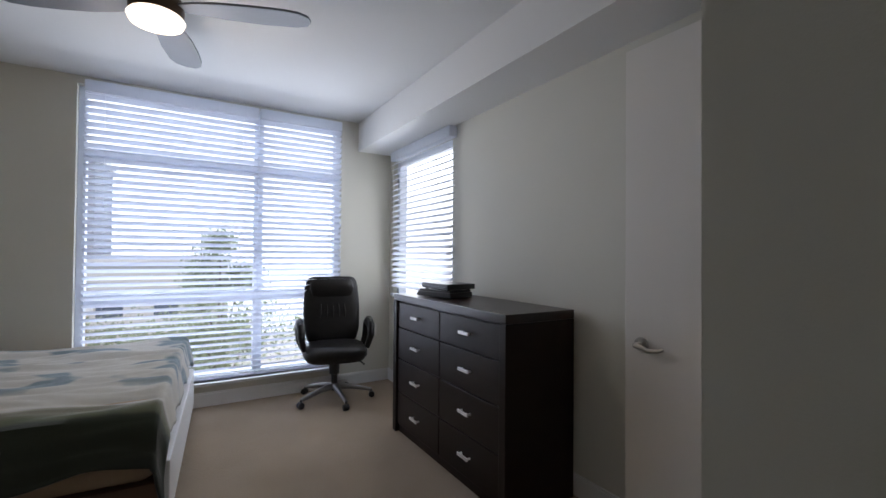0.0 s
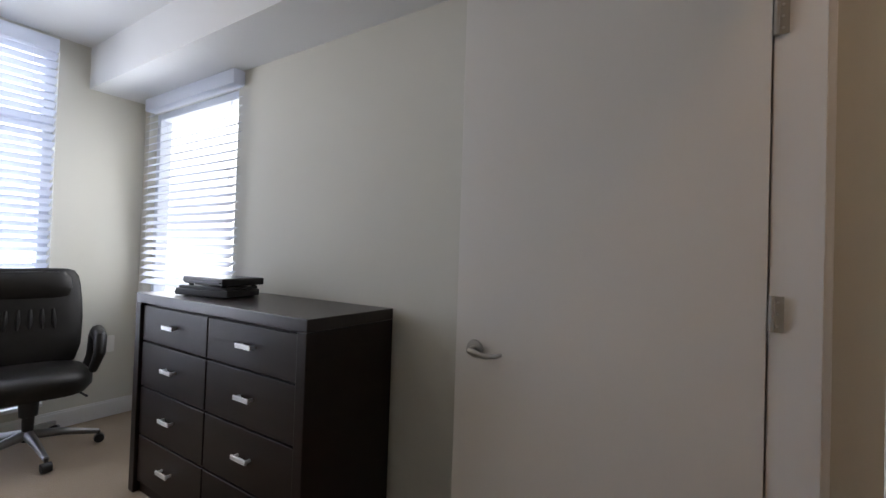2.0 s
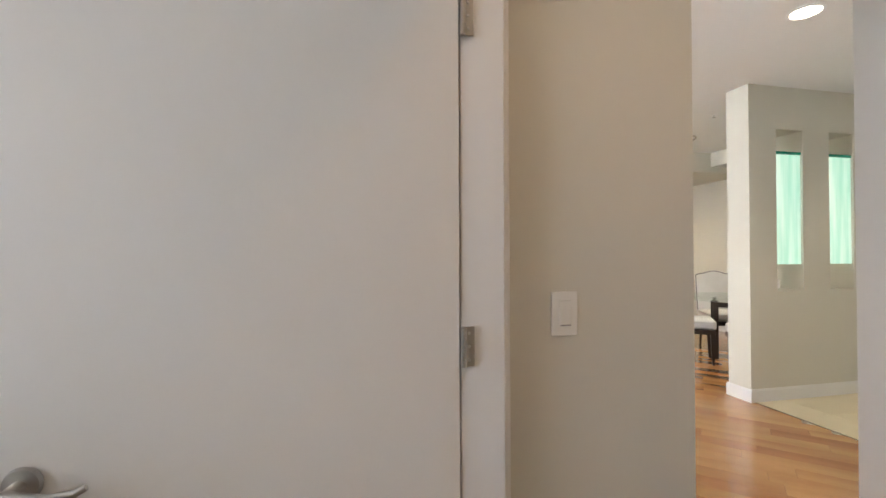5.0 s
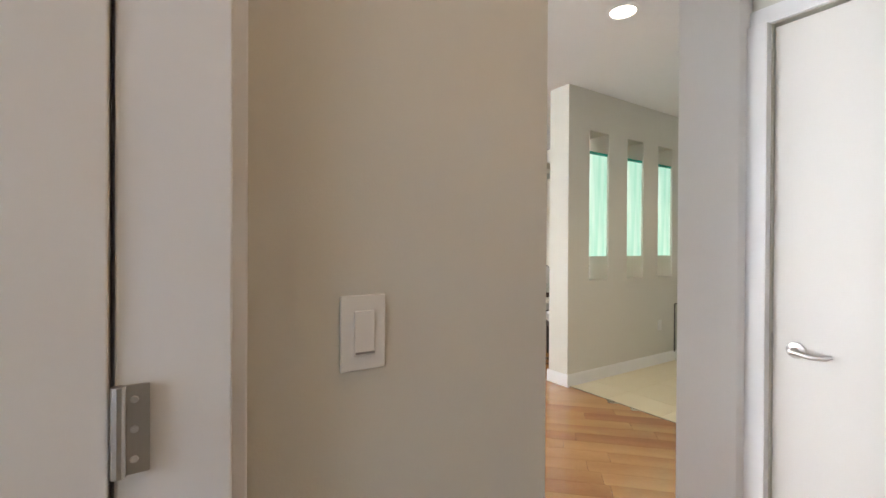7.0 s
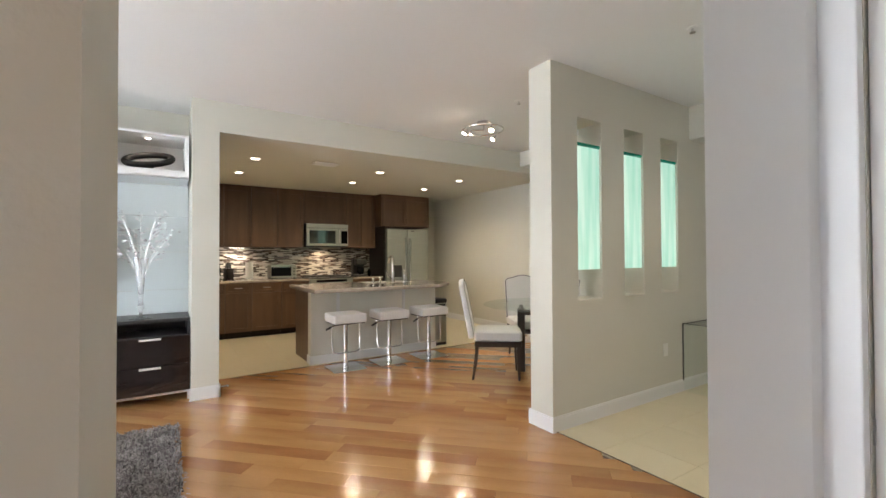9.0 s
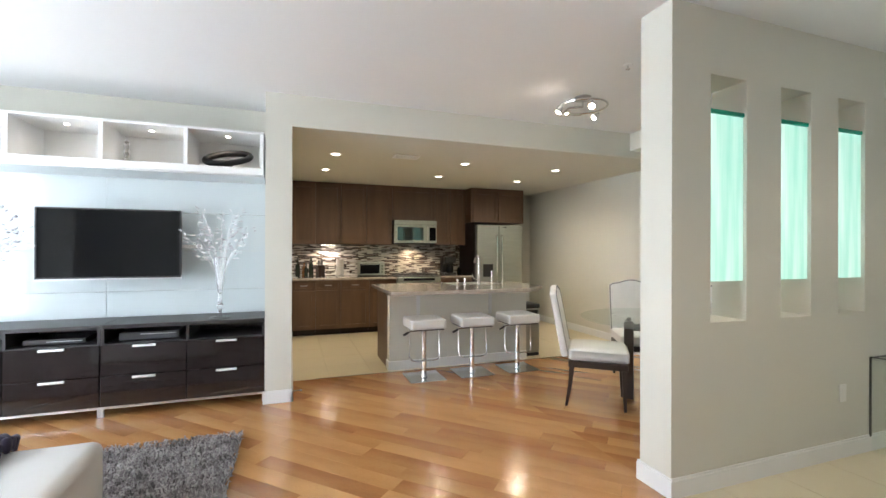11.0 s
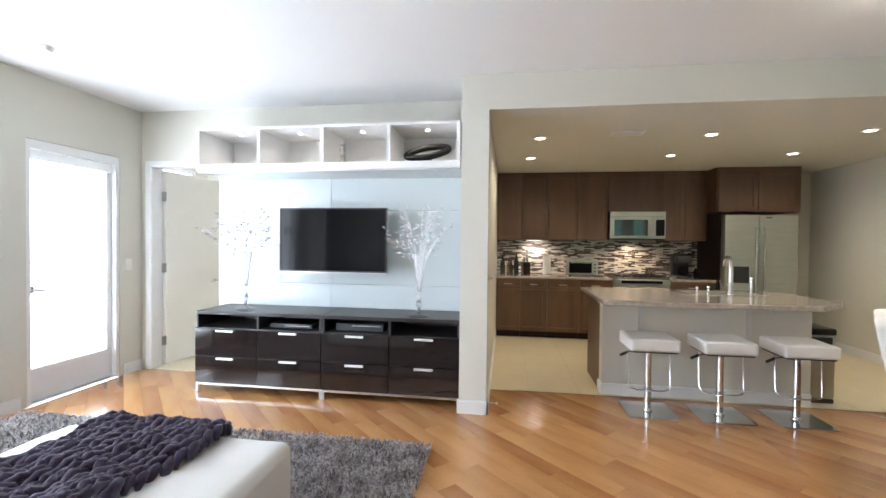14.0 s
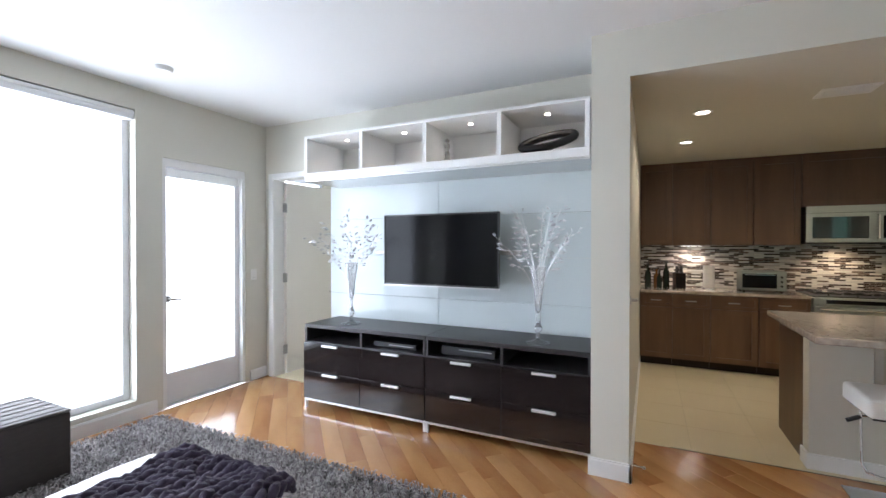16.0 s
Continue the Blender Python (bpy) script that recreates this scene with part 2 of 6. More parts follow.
# ---- building helpers ----
class Build:
    """Collects simple solids into one bmesh."""

    def __init__(self):
        self.bm = bmesh.new()

    def box(self, x0, x1, y0, y1, z0, z1, bevel=0.0, m=None, seg=2):
        x0, x1, y0, y1, z0, z1 = min(x0, x1), max(x0, x1), min(y0, y1), max(y0, y1), min(z0, z1), max(z0, z1)
        v = [self.bm.verts.new(p) for p in ((x0, y0, z0), (x1, y0, z0), (x1, y1, z0), (x0, y1, z0), (x0, y0, z1), (x1, y0, z1), (x1, y1, z1), (x0, y1, z1))]
        f = [self.bm.faces.new([v[i] for i in q]) for q in ((3, 2, 1, 0), (4, 5, 6, 7), (0, 1, 5, 4), (1, 2, 6, 5), (2, 3, 7, 6), (3, 0, 4, 7))]
        if m is not None:
            bmesh.ops.transform(self.bm, matrix=m, verts=v)
        if bevel:
            bmesh.ops.bevel(self.bm, geom=list({e for q in f for e in q.edges}), offset=bevel, segments=seg, affect="EDGES", profile=0.5)
        return self

    def tube(self, points, radius, sides=8, caps=True, closed=False):
        """A round bar along points; radius a number or one for each point."""
        pts = [Vector(p) for p in points]
        rad = radius if isinstance(radius, (list, tuple)) else [radius] * len(pts)
        rings, last = [], None
        for i, p in enumerate(pts):
            a = pts[i - 1] if (i or closed) else p
            b = pts[(i + 1) % len(pts)] if (i < len(pts) - 1 or closed) else p
            d = (b - a).normalized()
            if last is None:
                last = d.orthogonal().normalized()
            u = (last - d * last.dot(d)).normalized()
            last, w = u, d.cross(u)
            rings.append([self.bm.verts.new(p + (u * math.cos(2 * math.pi * k / sides) + w * math.sin(2 * math.pi * k / sides)) * rad[i]) for k in range(sides)])
        n = len(rings)
        for i in range(n if closed else n - 1):
            r, s = rings[i], rings[(i + 1) % n]
            for k in range(sides):
                self.bm.faces.new((r[k], r[(k + 1) % sides], s[(k + 1) % sides], s[k]))
        if caps and not closed:
            self.bm.faces.new(rings[0][::-1]), self.bm.faces.new(rings[-1])
        return self

    def lathe(self, profile, at=(0, 0, 0), sides=24, m=None):
        """Turns (radius, height) pairs round the vertical."""
        rings, made = [], []
        for r, z in profile:
            ring = [self.bm.verts.new((at[0] + r * math.cos(2 * math.pi * k / sides), at[1] + r * math.sin(2 * math.pi * k / sides), at[2] + z)) for k in range(sides)] if r > 1e-5 else [self.bm.verts.new((at[0], at[1], at[2] + z))]
            rings.append(ring)
            made += ring
        for r, s in zip(rings, rings[1:]):
            for k in range(sides):
                q = [r[k % len(r)], r[(k + 1) % len(r)], s[(k + 1) % len(s)], s[k % len(s)]]
                q = list(dict.fromkeys(q))
                if len(q) > 2:
                    self.bm.faces.new(q)
        if m is not None:
            bmesh.ops.transform(self.bm, matrix=m, verts=made)
        return self

    def prism(self, outline, z0, z1, m=None, bevel=0.0):
        """An outline in x, y raised from z0 to z1."""
        lo = [self.bm.verts.new((x, y, z0)) for x, y in outline]
        hi = [self.bm.verts.new((x, y, z1)) for x, y in outline]
        n = len(lo)
        f = [self.bm.faces.new(lo[::-1]), self.bm.faces.new(hi)]
        f += [self.bm.faces.new((lo[i], lo[(i + 1) % n], hi[(i + 1) % n], hi[i])) for i in range(n)]
        if m is not None:
            bmesh.ops.transform(self.bm, matrix=m, verts=lo + hi)
        if bevel:
            bmesh.ops.bevel(self.bm, geom=list({e for q in f for e in q.edges}), offset=bevel, segments=2, affect="EDGES", profile=0.5)
        return self


def part(name, b, material, parent=None, label="", smooth=False):
    """Links a build as one mesh object under a thing or part."""
    bm = b.bm if isinstance(b, Build) else b
    bmesh.ops.recalc_face_normals(bm, faces=bm.faces)
    me = bpy.data.meshes.new(name)
    bm.to_mesh(me)
    bm.free()
    me.materials.append(material)
    if smooth:
        me.shade_smooth()
        me.set_sharp_from_angle(angle=radians(42))
    ob = new(name, me)
    ob.parent = parent
    if label:
        ob["label"] = label
    return ob


def thing(name, label, category, at=(0, 0, 0), rz=0.0, group="", kind=""):
    ob = tagged(new(name), label, category, group, kind)
    ob.empty_display_size = 0.1
    ob.matrix_basis = pose(*at, 0, 0, rz)
    return ob


def structure(name, b, material, label, category, smooth=False):
    return tagged(part(name, b, material, smooth=smooth), label, category, kind="structure")


def wall_mesh(axis, u0, u1, w0, w1, z0, z1, holes=()):
    """A wall along axis from u0 to u1, w0 to w1 thick, with openings (u, u, z, z) right through it."""
    us = sorted({u0, u1, *[h[i] for h in holes for i in (0, 1)]})
    zs = sorted({z0, z1, *[h[i] for h in holes for i in (2, 3)]})
    full = {(i, k) for i in range(len(us) - 1) for k in range(len(zs) - 1)
            if not any(h[0] <= (us[i] + us[i + 1]) / 2 <= h[1] and h[2] <= (zs[k] + zs[k + 1]) / 2 <= h[3] for h in holes)}
    bm, verts = bmesh.new(), {}

    def v(u, w, z):
        key = (u, w, z)
        if key not in verts:
            verts[key] = bm.verts.new((u, w, z) if axis == "x" else (w, u, z))
        return verts[key]

    for i, k in full:
        a, b, c, d = us[i], us[i + 1], zs[k], zs[k + 1]
        for w in (w0, w1):
            bm.faces.new((v(a, w, c), v(b, w, c), v(b, w, d), v(a, w, d)))
        for near, q in (((i - 1, k), ((a, c), (a, d))), ((i + 1, k), ((b, c), (b, d))), ((i, k - 1), ((a, c), (b, c))), ((i, k + 1), ((a, d), (b, d)))):
            if near not in full:
                (p, r), (s, t) = q
                bm.faces.new((v(p, w0, r), v(s, w0, t), v(s, w1, t), v(p, w1, r)))
    return bm


def wall(name, axis, u0, u1, w0, w1, z0, z1, holes=(), label="off-white painted plaster wall", material=None):
    return structure(name, wall_mesh(axis, u0, u1, w0, w1, z0, z1, holes), material or WALL, label, "wall")


def skirting(x0, y0, x1, y1, nx, ny, height=0.11, t=0.014):
    """White skirting along a wall's face, out to nx, ny."""
    b = Build()
    xa, xb, ya, yb = min(x0, x1), max(x0, x1), min(y0, y1), max(y0, y1)
    if nx:
        b.box(x0, x0 + nx * t, ya, yb, 0, height - 0.012).box(x0, x0 + nx * t * 0.6, ya, yb, height - 0.012, height)
    else:
        b.box(xa, xb, y0, y0 + ny * t, 0, height - 0.012).box(xa, xb, y0, y0 + ny * t * 0.6, height - 0.012, height)
    return structure("baseboard", b, WHITE, "white painted skirting board along the wall", "baseboard")

# ---- large structure ----
BED_Z, TOP_Z, KIT_Z = 2.495, 2.72, 2.437
# bedroom
wall("wall_bedroom_north", "x", -3.1, 1.61, 4.04, 4.22, 0, 2.85, [(-0.82, 1.11, 0.19, 2.44)])
wall("wall_bedroom_east", "y", -0.315, 4.22, 1.61, 1.75, 0, 2.85, [(2.87, 3.97, 0.80, 2.15)], "beige painted wall running from the bedroom into the hall")
wall("wall_bedroom_west", "y", -2.2, 4.22, -3.22, -3.1, 0, 2.85)
wall("wall_bedroom_south", "x", -3.1, 0.384, -2.32, -2.2, 0, 2.85)
wall("wall_hall_west", "y", -2.32, 0.362, 0.385, 0.605, 0, 2.85)
wall("wall_over_bedroom_door", "x", 0.605, 1.61, 0.27, 0.39, 2.165, 2.85)
structure("ceiling_bedroom", Build().box(-3.22, 1.61, 0.39, 4.22, BED_Z, 2.70).box(-3.22, 0.5, -2.32, 0.39, BED_Z, 2.70), CEIL, "matt white bedroom ceiling", "ceiling")
structure("soffit_bedroom", Build().box(1.272, 1.61, 0.39, 4.04, 2.22, BED_Z), CEIL, "white boxed soffit under the bedroom ceiling", "soffit")
structure("floor_bedroom", Build().box(-3.22, 1.61, 0.33, 4.22, -0.1, 0.0).box(-3.22, 0.605, -2.32, 0.33, -0.1, 0.0), CARPET, "beige cut-pile bedroom carpet", "carpet")
# hall and entry
wall("wall_hall_south", "x", 0.605, 1.774, -1.80, -1.66, 0, 2.85, [(0.87, 1.705, 0, 2.13)])
structure("wall_hall_return", Build().prism([(1.863, -1.277), (1.775, -1.55), (1.775, -1.80), (1.78, -5.8), (1.863, -5.8)], 0, 2.85), WHITE, "white wall end beside the hall door", "wall")
wall("wall_entry_south", "x", 1.863, 3.612, -5.95, -5.8, 0, 2.85)
wall("wall_partition", "y", -5.8, -2.704, 3.612, 3.833, 0, TOP_Z,
     [(-3.277, -2.99, 0.94, 2.347), (-3.851, -3.572, 0.94, 2.347), (-4.40, -4.12, 0.94, 2.347)], "partition wall with three tall slots holding green glass")
# living room
wall("wall_living_north", "x", 2.3, 6.61, 2.924, 3.08, 0, 2.85, [(2.4, 5.14, 0.15, 2.535), (5.354, 6.2, 0, 2.19)], "light grey-white painted window wall")
wall("wall_living_corner_north", "x", 1.75, 2.3, 2.46, 2.60, 0, 2.85)
wall("wall_living_corner_east", "y", 2.60, 3.08, 2.2, 2.3, 0, 2.85)
wall("wall_television", "y", -0.54, 2.924, 6.47, 6.61, 0, 2.85, [(1.96, 2.83, 0, 2.165)], "light grey-white painted television wall")
wall("wall_kitchen_north", "x", 5.863, 9.5, -0.76, -0.54, 0, 2.85, label="grey-white wall end between television recess and kitchen")
wall("wall_kitchen_east", "y", -5.25, -0.76, 9.36, 9.5, 0, 2.85)
wall("wall_dining_south", "x", 3.833, 9.5, -5.4, -5.25, 0, 2.85, label="beige-grey dining wall washed by ceiling lights")
structure("ceiling_living", Build().box(0.5, 6.61, -5.95, 0.27, TOP_Z, 2.85).box(1.75, 6.61, 0.27, 3.08, TOP_Z, 2.85).box(0.5, 1.75, 0.27, 0.4, TOP_Z, 2.85), CEIL, "smooth white living room ceiling", "ceiling")
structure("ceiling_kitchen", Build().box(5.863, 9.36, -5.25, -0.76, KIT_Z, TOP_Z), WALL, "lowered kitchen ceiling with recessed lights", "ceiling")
structure("soffit_dining", Build().box(3.833, 5.863, -5.25, -4.507, 2.517, TOP_Z), WALL, "painted soffit along the dining wall", "soffit")
structure("soffit_entry", Build().box(1.863, 3.612, -5.8, -4.62, 2.40, TOP_Z), WALL, "painted soffit across the entry", "soffit")
# room behind the television wall's door
wall("wall_far_room_east", "y", 0.9, 4.1, 8.9, 9.0, 0, 2.7)
wall("wall_far_room_south", "x", 6.61, 8.9, 0.8, 0.9, 0, 2.7)
wall("wall_far_room_north", "x", 6.61, 8.9, 4.0, 4.1, 0, 2.7, [(6.75, 8.6, 0.3, 2.45)])
wall("wall_far_room_west", "y", 3.08, 4.0, 6.51, 6.61, 0, 2.7)
structure("ceiling_far_room", Build().box(6.51, 9.0, 0.8, 4.1, 2.7, 2.8), CEIL, "white ceiling of the next room", "ceiling")
structure("floor_far_room", Build().box(6.47, 9.0, 0.8, 4.1, -0.1, 0.0), TILE, "pale floor of the next room", "floor")
structure("ground", Build().box(-300, 300, -300, 300, -9.2, -9.0), surface("pale_paving", (0.5, 0.5, 0.48), (0.4, 0.4, 0.38), 0.9, scale=0.2), "pale sunlit ground far below the windows", "ground")

# skirting boards
for s in ((1.61, -0.315, 1.61, 0.25, -1, 0), (1.61, 0.42, 1.61, 4.04, -1, 0), (-3.1, 4.04, 1.596, 4.04, 0, -1), (0.385, -2.2, 0.385, 0.362, -1, 0), (0.605, -1.66, 0.605, 0.26, 1, 0),
          (1.863, -5.8, 1.863, -1.277, 1, 0), (3.612, -5.8, 3.612, -2.704, -1, 0), (3.598, -2.704, 3.847, -2.704, 0, 1), (3.833, -5.25, 3.833, -2.704, 1, 0),
          (2.3, 2.924, 5.3, 2.924, 0, -1), (6.25, 2.924, 6.456, 2.924, 0, -1), (5.863, -0.774, 5.863, -0.526, -1, 0), (5.849, -0.76, 8.7, -0.76, 0, -1), (3.847, -5.25, 9.36, -5.25, 0, 1)):
    skirting(*s)


# ---- windows ----
def blind(name, at, rz, width, height, drop_label, tilt=-33):
    """A slatted blind hung from at, facing local -y."""
    t = thing(name, drop_label, "window blind", at, rz)
    part("valance", Build().box(-width / 2 + 0.002, width / 2 - 0.002, -0.035, 0.035, -0.085, 0.0, 0.006), BLIND, t, smooth=True)
    pitch, n = 0.05, int((height - 0.12) / 0.05)
    slat = Build()
    slat.box(-width / 2, width / 2, -0.025, 0.025, -0.0016, 0.0016, m=pose(0, 0, 0, tilt, 0, 0))
    first = part("slat", slat, BLIND, t)
    first.location = (0, 0, -0.11)
    for i in range(1, n):
        s = first.copy()
        scene.collection.objects.link(s)
        s.location = (0, 0, -0.11 - i * pitch)
    part("bottom_rail", Build().box(-width / 2, width / 2, -0.026, 0.026, -height, -height + 0.022, 0.004), BLIND, t)
    k = max(2, round(width / 0.6))
    for i in range(k):
        x = -width / 2 + 0.12 + i * (width - 0.24) / (k - 1)
        part("ladder_cord", Build().tube([(x, -0.028, -0.08), (x, -0.028, -height)], 0.0012, 5), BLIND, t)
    return t


def window_unit(name, x0, x1, z0, z1, y, rz_at, posts, rails, label, material=None):
    """Frame, bars and panes in local x, z; y is the depth."""
    mt = material or WINFRAME
    t = thing(name, label, "window", *rz_at, kind="structure")
    f = 0.05
    part("window_frame", Build().box(x0, x0 + f, -0.04, 0.04, z0, z1, 0.004).box(x1 - f, x1, -0.04, 0.04, z0, z1, 0.004).box(x0 + f, x1 - f, -0.04, 0.04, z0, z0 + f, 0.004).box(x0 + f, x1 - f, -0.04, 0.04, z1 - f, z1, 0.004), mt, t)
    for p in posts:
        part("mullion", Build().box(p - 0.035, p + 0.035, -0.035, 0.035, z0 + f, z1 - f, 0.004), mt, t)
    edges = [x0 + f, *[q for p in posts for q in (p - 0.035, p + 0.035)], x1 - f]
    for a, b in zip(edges[::2], edges[1::2]):
        for r in rails:
            part("transom", Build().box(a, b, -0.03, 0.03, r - 0.035, r + 0.035, 0.004), mt, t)
        hs = [z0 + f, *[q for r in rails for q in (r - 0.035, r + 0.035)], z1 - f]
        for c, d in zip(hs[::2], hs[1::2]):
            g = part("pane", Build().box(a, b, -0.004, 0.004, c, d), PANE, t)
            g.visible_shadow = False
    return t


window_unit("window_1", -0.82, 1.11, 0.19, 2.44, 0, ((0, 4.14, 0), 0), [0.40], [0.88, 1.96], "large white-framed bedroom window behind a blind")
structure("window_sill_bedroom", Build().box(-0.8, 1.10, 4.005, 4.10, 0.165, 0.19, 0.004), WHITE, "white window sill board", "sill")
blind("window_blind", (-0.196, 4.0, 2.455), 0, 1.148, 2.225, "white horizontal slatted blind hanging half open over the bedroom window")
blind("window_blind", (0.738, 4.0, 2.455), 0, 0.708, 2.225, "white narrower slatted blind hanging half open over the bedroom window")
window_unit("window_2", -0.55, 0.55, 0.80, 2.15, 0, ((1.70, 3.42, 0), 90), [], [], "side bedroom window blown out by daylight")
blind("window_blind", (1.565, 3.33, 2.205), 90, 1.07, 1.36, "white slatted blind over the bedroom side window")
window_unit("window_3", -1.37, 1.37, 0.15, 2.535, 0, ((3.77, 3.06, 0), 0), [0.0], [], "full-height living room window white with daylight", GREYFR)
window_unit("window_4", 6.75, 8.6, 0.3, 2.45, 0, ((0, 4.05, 0), 0), [], [], "window of the next room")


def roller(name, x0, x1, y, z, label):
    t = thing(name, label, "window blind", ((x0 + x1) / 2, y, z))
    h = (x1 - x0) / 2
    part("cassette", Build().box(-h, h, -0.045, 0.03, -0.075, 0, 0.006), GREYFR, t)
    part("cassette_lip", Build().box(-h, h, -0.05, -0.0455, -0.03, -0.012), WHITE, t)
    return t


roller("roller_blind", 2.42, 5.13, 2.965, 2.525, "rolled-up blind cassette over the living room window")


# ---- doors ----
def lever(parent, x, y, z, side, toward):
    """A lever handle on a door face: side is the face's outward y, toward the way the lever points."""
    h = part("handle", Build().lathe([(0, 0), (0.030, 0), (0.032, 0.004), (0.029, 0.011), (0.012, 0.014), (0.011, 0.05), (0, 0.05)], sides=20, m=Matrix.Translation((x, y, z)) @ pose(0, 0, 0, -90 * side, 0, 0)), NICKEL, parent, "brushed nickel lever handle", smooth=True)
    pts = [(x, y + side * 0.048, z), (x + toward * 0.02, y + side * 0.052, z - 0.002), (x + toward * 0.06, y + side * 0.052, z - 0.010), (x + toward * 0.10, y + side * 0.05, z - 0.006), (x + toward * 0.118, y + side * 0.046, z + 0.002)]
    part("lever", Build().tube(pts, [0.011, 0.0105, 0.009, 0.008, 0.006], 10), NICKEL, h, smooth=True)
    return h


def door_leaf(name, label, at, rz, width, height, handle_x, toward, sides=(1, -1), hinges=True):
    t = tagged(thing(name, label, "door", at, rz), kind="structure")
    part("leaf", Build().box(0, width, -0.022, 0.022, 0.012, height, 0.002), DOORP, t)
    for s in sides:
        lever(t, handle_x, s * 0.022, 0.866, s, toward)
    if hinges:
        for z in (0.22, 1.066, 1.818):
            hg = part("hinge", Build().tube([(-0.008, 0.026, z - 0.045), (-0.008, 0.026, z + 0.045)], 0.0065, 10).box(-0.034, -0.004, 0.0225, 0.0255, z - 0.045, z + 0.045, 0.001), NICKEL, t, "brushed metal hinge")
            for dz in (-0.03, 0.0, 0.03):
                part("screw", Build().lathe([(0, 0), (0.004, 0), (0.003, 0.0015), (0, 0.0015)], sides=8, m=Matrix.Translation((-0.021, 0.0256, z + dz)) @ pose(0, 0, 0, -90, 0, 0)), ALU, hg)
    return t


def casing(name, u0, u1, z, w, axis, out, label, width=0.06, t=0.016):
    """Trim round an opening on the face w, out along its normal."""
    b = Build()
    for a, c, e, f in ((u0 - width, u0, 0, z), (u1, u1 + width, 0, z), (u0 - width, u1 + width, z, z + width)):
        if axis == "x":
            b.box(a, c, w, w + out * t, e, f, 0.003)
        else:
            b.box(w, w + out * t, a, c, e, f, 0.003)
    return structure(name, b, WHITE, label, "door trim")


# bedroom door, standing open along the wall
ang = math.degrees(math.atan2(1.300 - 0.366, 1.518 - 1.545))
door_leaf("door_1", "flat painted bedroom door standing wide open", (1.545, 0.384, 0), ang, 0.893, 2.125, 0.815, -1)
jm = Build()
jm.box(1.574, 1.609, 0.254, 0.415, 0, 2.135, 0.003).box(1.545, 1.574, 0.254, 0.379, 0, 2.135, 0.003).box(1.530, 1.545, 0.272, 0.379, 0, 2.135, 0.003)
jm.box(0.606, 0.632, 0.254, 0.378, 0, 2.135, 0.003).box(0.632, 0.642, 0.275, 0.325, 0, 2.135, 0.003)
jm.box(0.632, 1.545, 0.254, 0.405, 2.135, 2.164, 0.003)
structure("door_frame_bedroom", jm, WHITE, "white painted door jamb of the bedroom doorway", "door trim")
# hall door, shut
door_leaf("door_2", "closed white flat hall door with lever handle", (0.872, -1.70, 0), 0, 0.83, 2.12, 0.755, -1, sides=(1,), hinges=False)
structure("door_frame_hall", Build().box(1.706, 1.779, -1.659, -1.615, 0, 2.13, 0.004).box(0.80, 0.869, -1.659, -1.643, 0, 2.13, 0.004).box(0.80, 1.779, -1.659, -1.643, 2.1305, 2.20, 0.004), WHITE, "white casing round the hall door", "door trim")
structure("strike_plate", Build().box(1.70, 1.7045, -1.678, -1.672, 0.86, 0.92, 0.001), NICKEL, "small brass strike plate on the jamb", "strike plate")
# door beside the television wall, open into the next room
door_next = door_leaf("door_3", "white flat door standing open into the next room", (6.60, 2.776, 0), -5, 0.78, 2.12, 0.71, -1, hinges=False)
for z in (0.28, 1.07, 1.84):
    part("hinge", Build().box(-0.05, 0.0, -0.0215, -0.0185, z - 0.05, z + 0.05, 0.001).tube([(-0.004, -0.026, z - 0.05), (-0.004, -0.026, z + 0.05)], 0.007, 10), DARKSTEEL, door_next, "brushed metal hinge")
structure("door_frame_television_wall", Build().box(6.462, 6.618, 2.80, 2.83, 0, 2.14, 0.003).box(6.462, 6.618, 1.96, 1.99, 0, 2.14, 0.003).box(6.462, 6.618, 1.96, 2.83, 2.14, 2.165, 0.003), WHITE, "white door frame beside the television wall", "door trim")
structure("trim_television_door", Build().box(6.452, 6.469, 2.806, 2.87, 0, 2.20, 0.003).box(6.452, 6.469, 1.93, 2.806, 2.145, 2.20, 0.003), WHITE, "white casing round the open door", "door trim")
# balcony door
bd = thing("door_4", "white balcony door with a full pane blown out by daylight", "door", (5.777, 3.0, 0), 0, kind="structure")
part("leaf", wall_mesh("x", -0.385, 0.385, -0.022, 0.022, 0.02, 2.10, [(-0.375, 0.335, 0.29, 2.04)]), GREYFR, bd)
g = part("pane", Build().box(-0.375, 0.335, -0.004, 0.004, 0.29, 2.04), PANE, bd)
g.visible_shadow = False
part("valance", Build().box(-0.385, 0.345, -0.07, -0.03, 2.025, 2.105, 0.005), ALU, bd)
part("threshold", Build().box(-0.42, 0.42, -0.06, 0.06, 0, 0.018, 0.004), ALU, bd)
lever(bd, -0.345, -0.022, 0.95, -1, 1)
structure("door_frame_balcony", Build().box(5.356, 5.39, 2.93, 3.07, 0, 2.188).box(6.165, 6.198, 2.93, 3.07, 0, 2.188).box(5.39, 6.165, 2.93, 3.07, 2.115, 2.188), WHITE, "grey-white frame of the balcony door", "door trim")

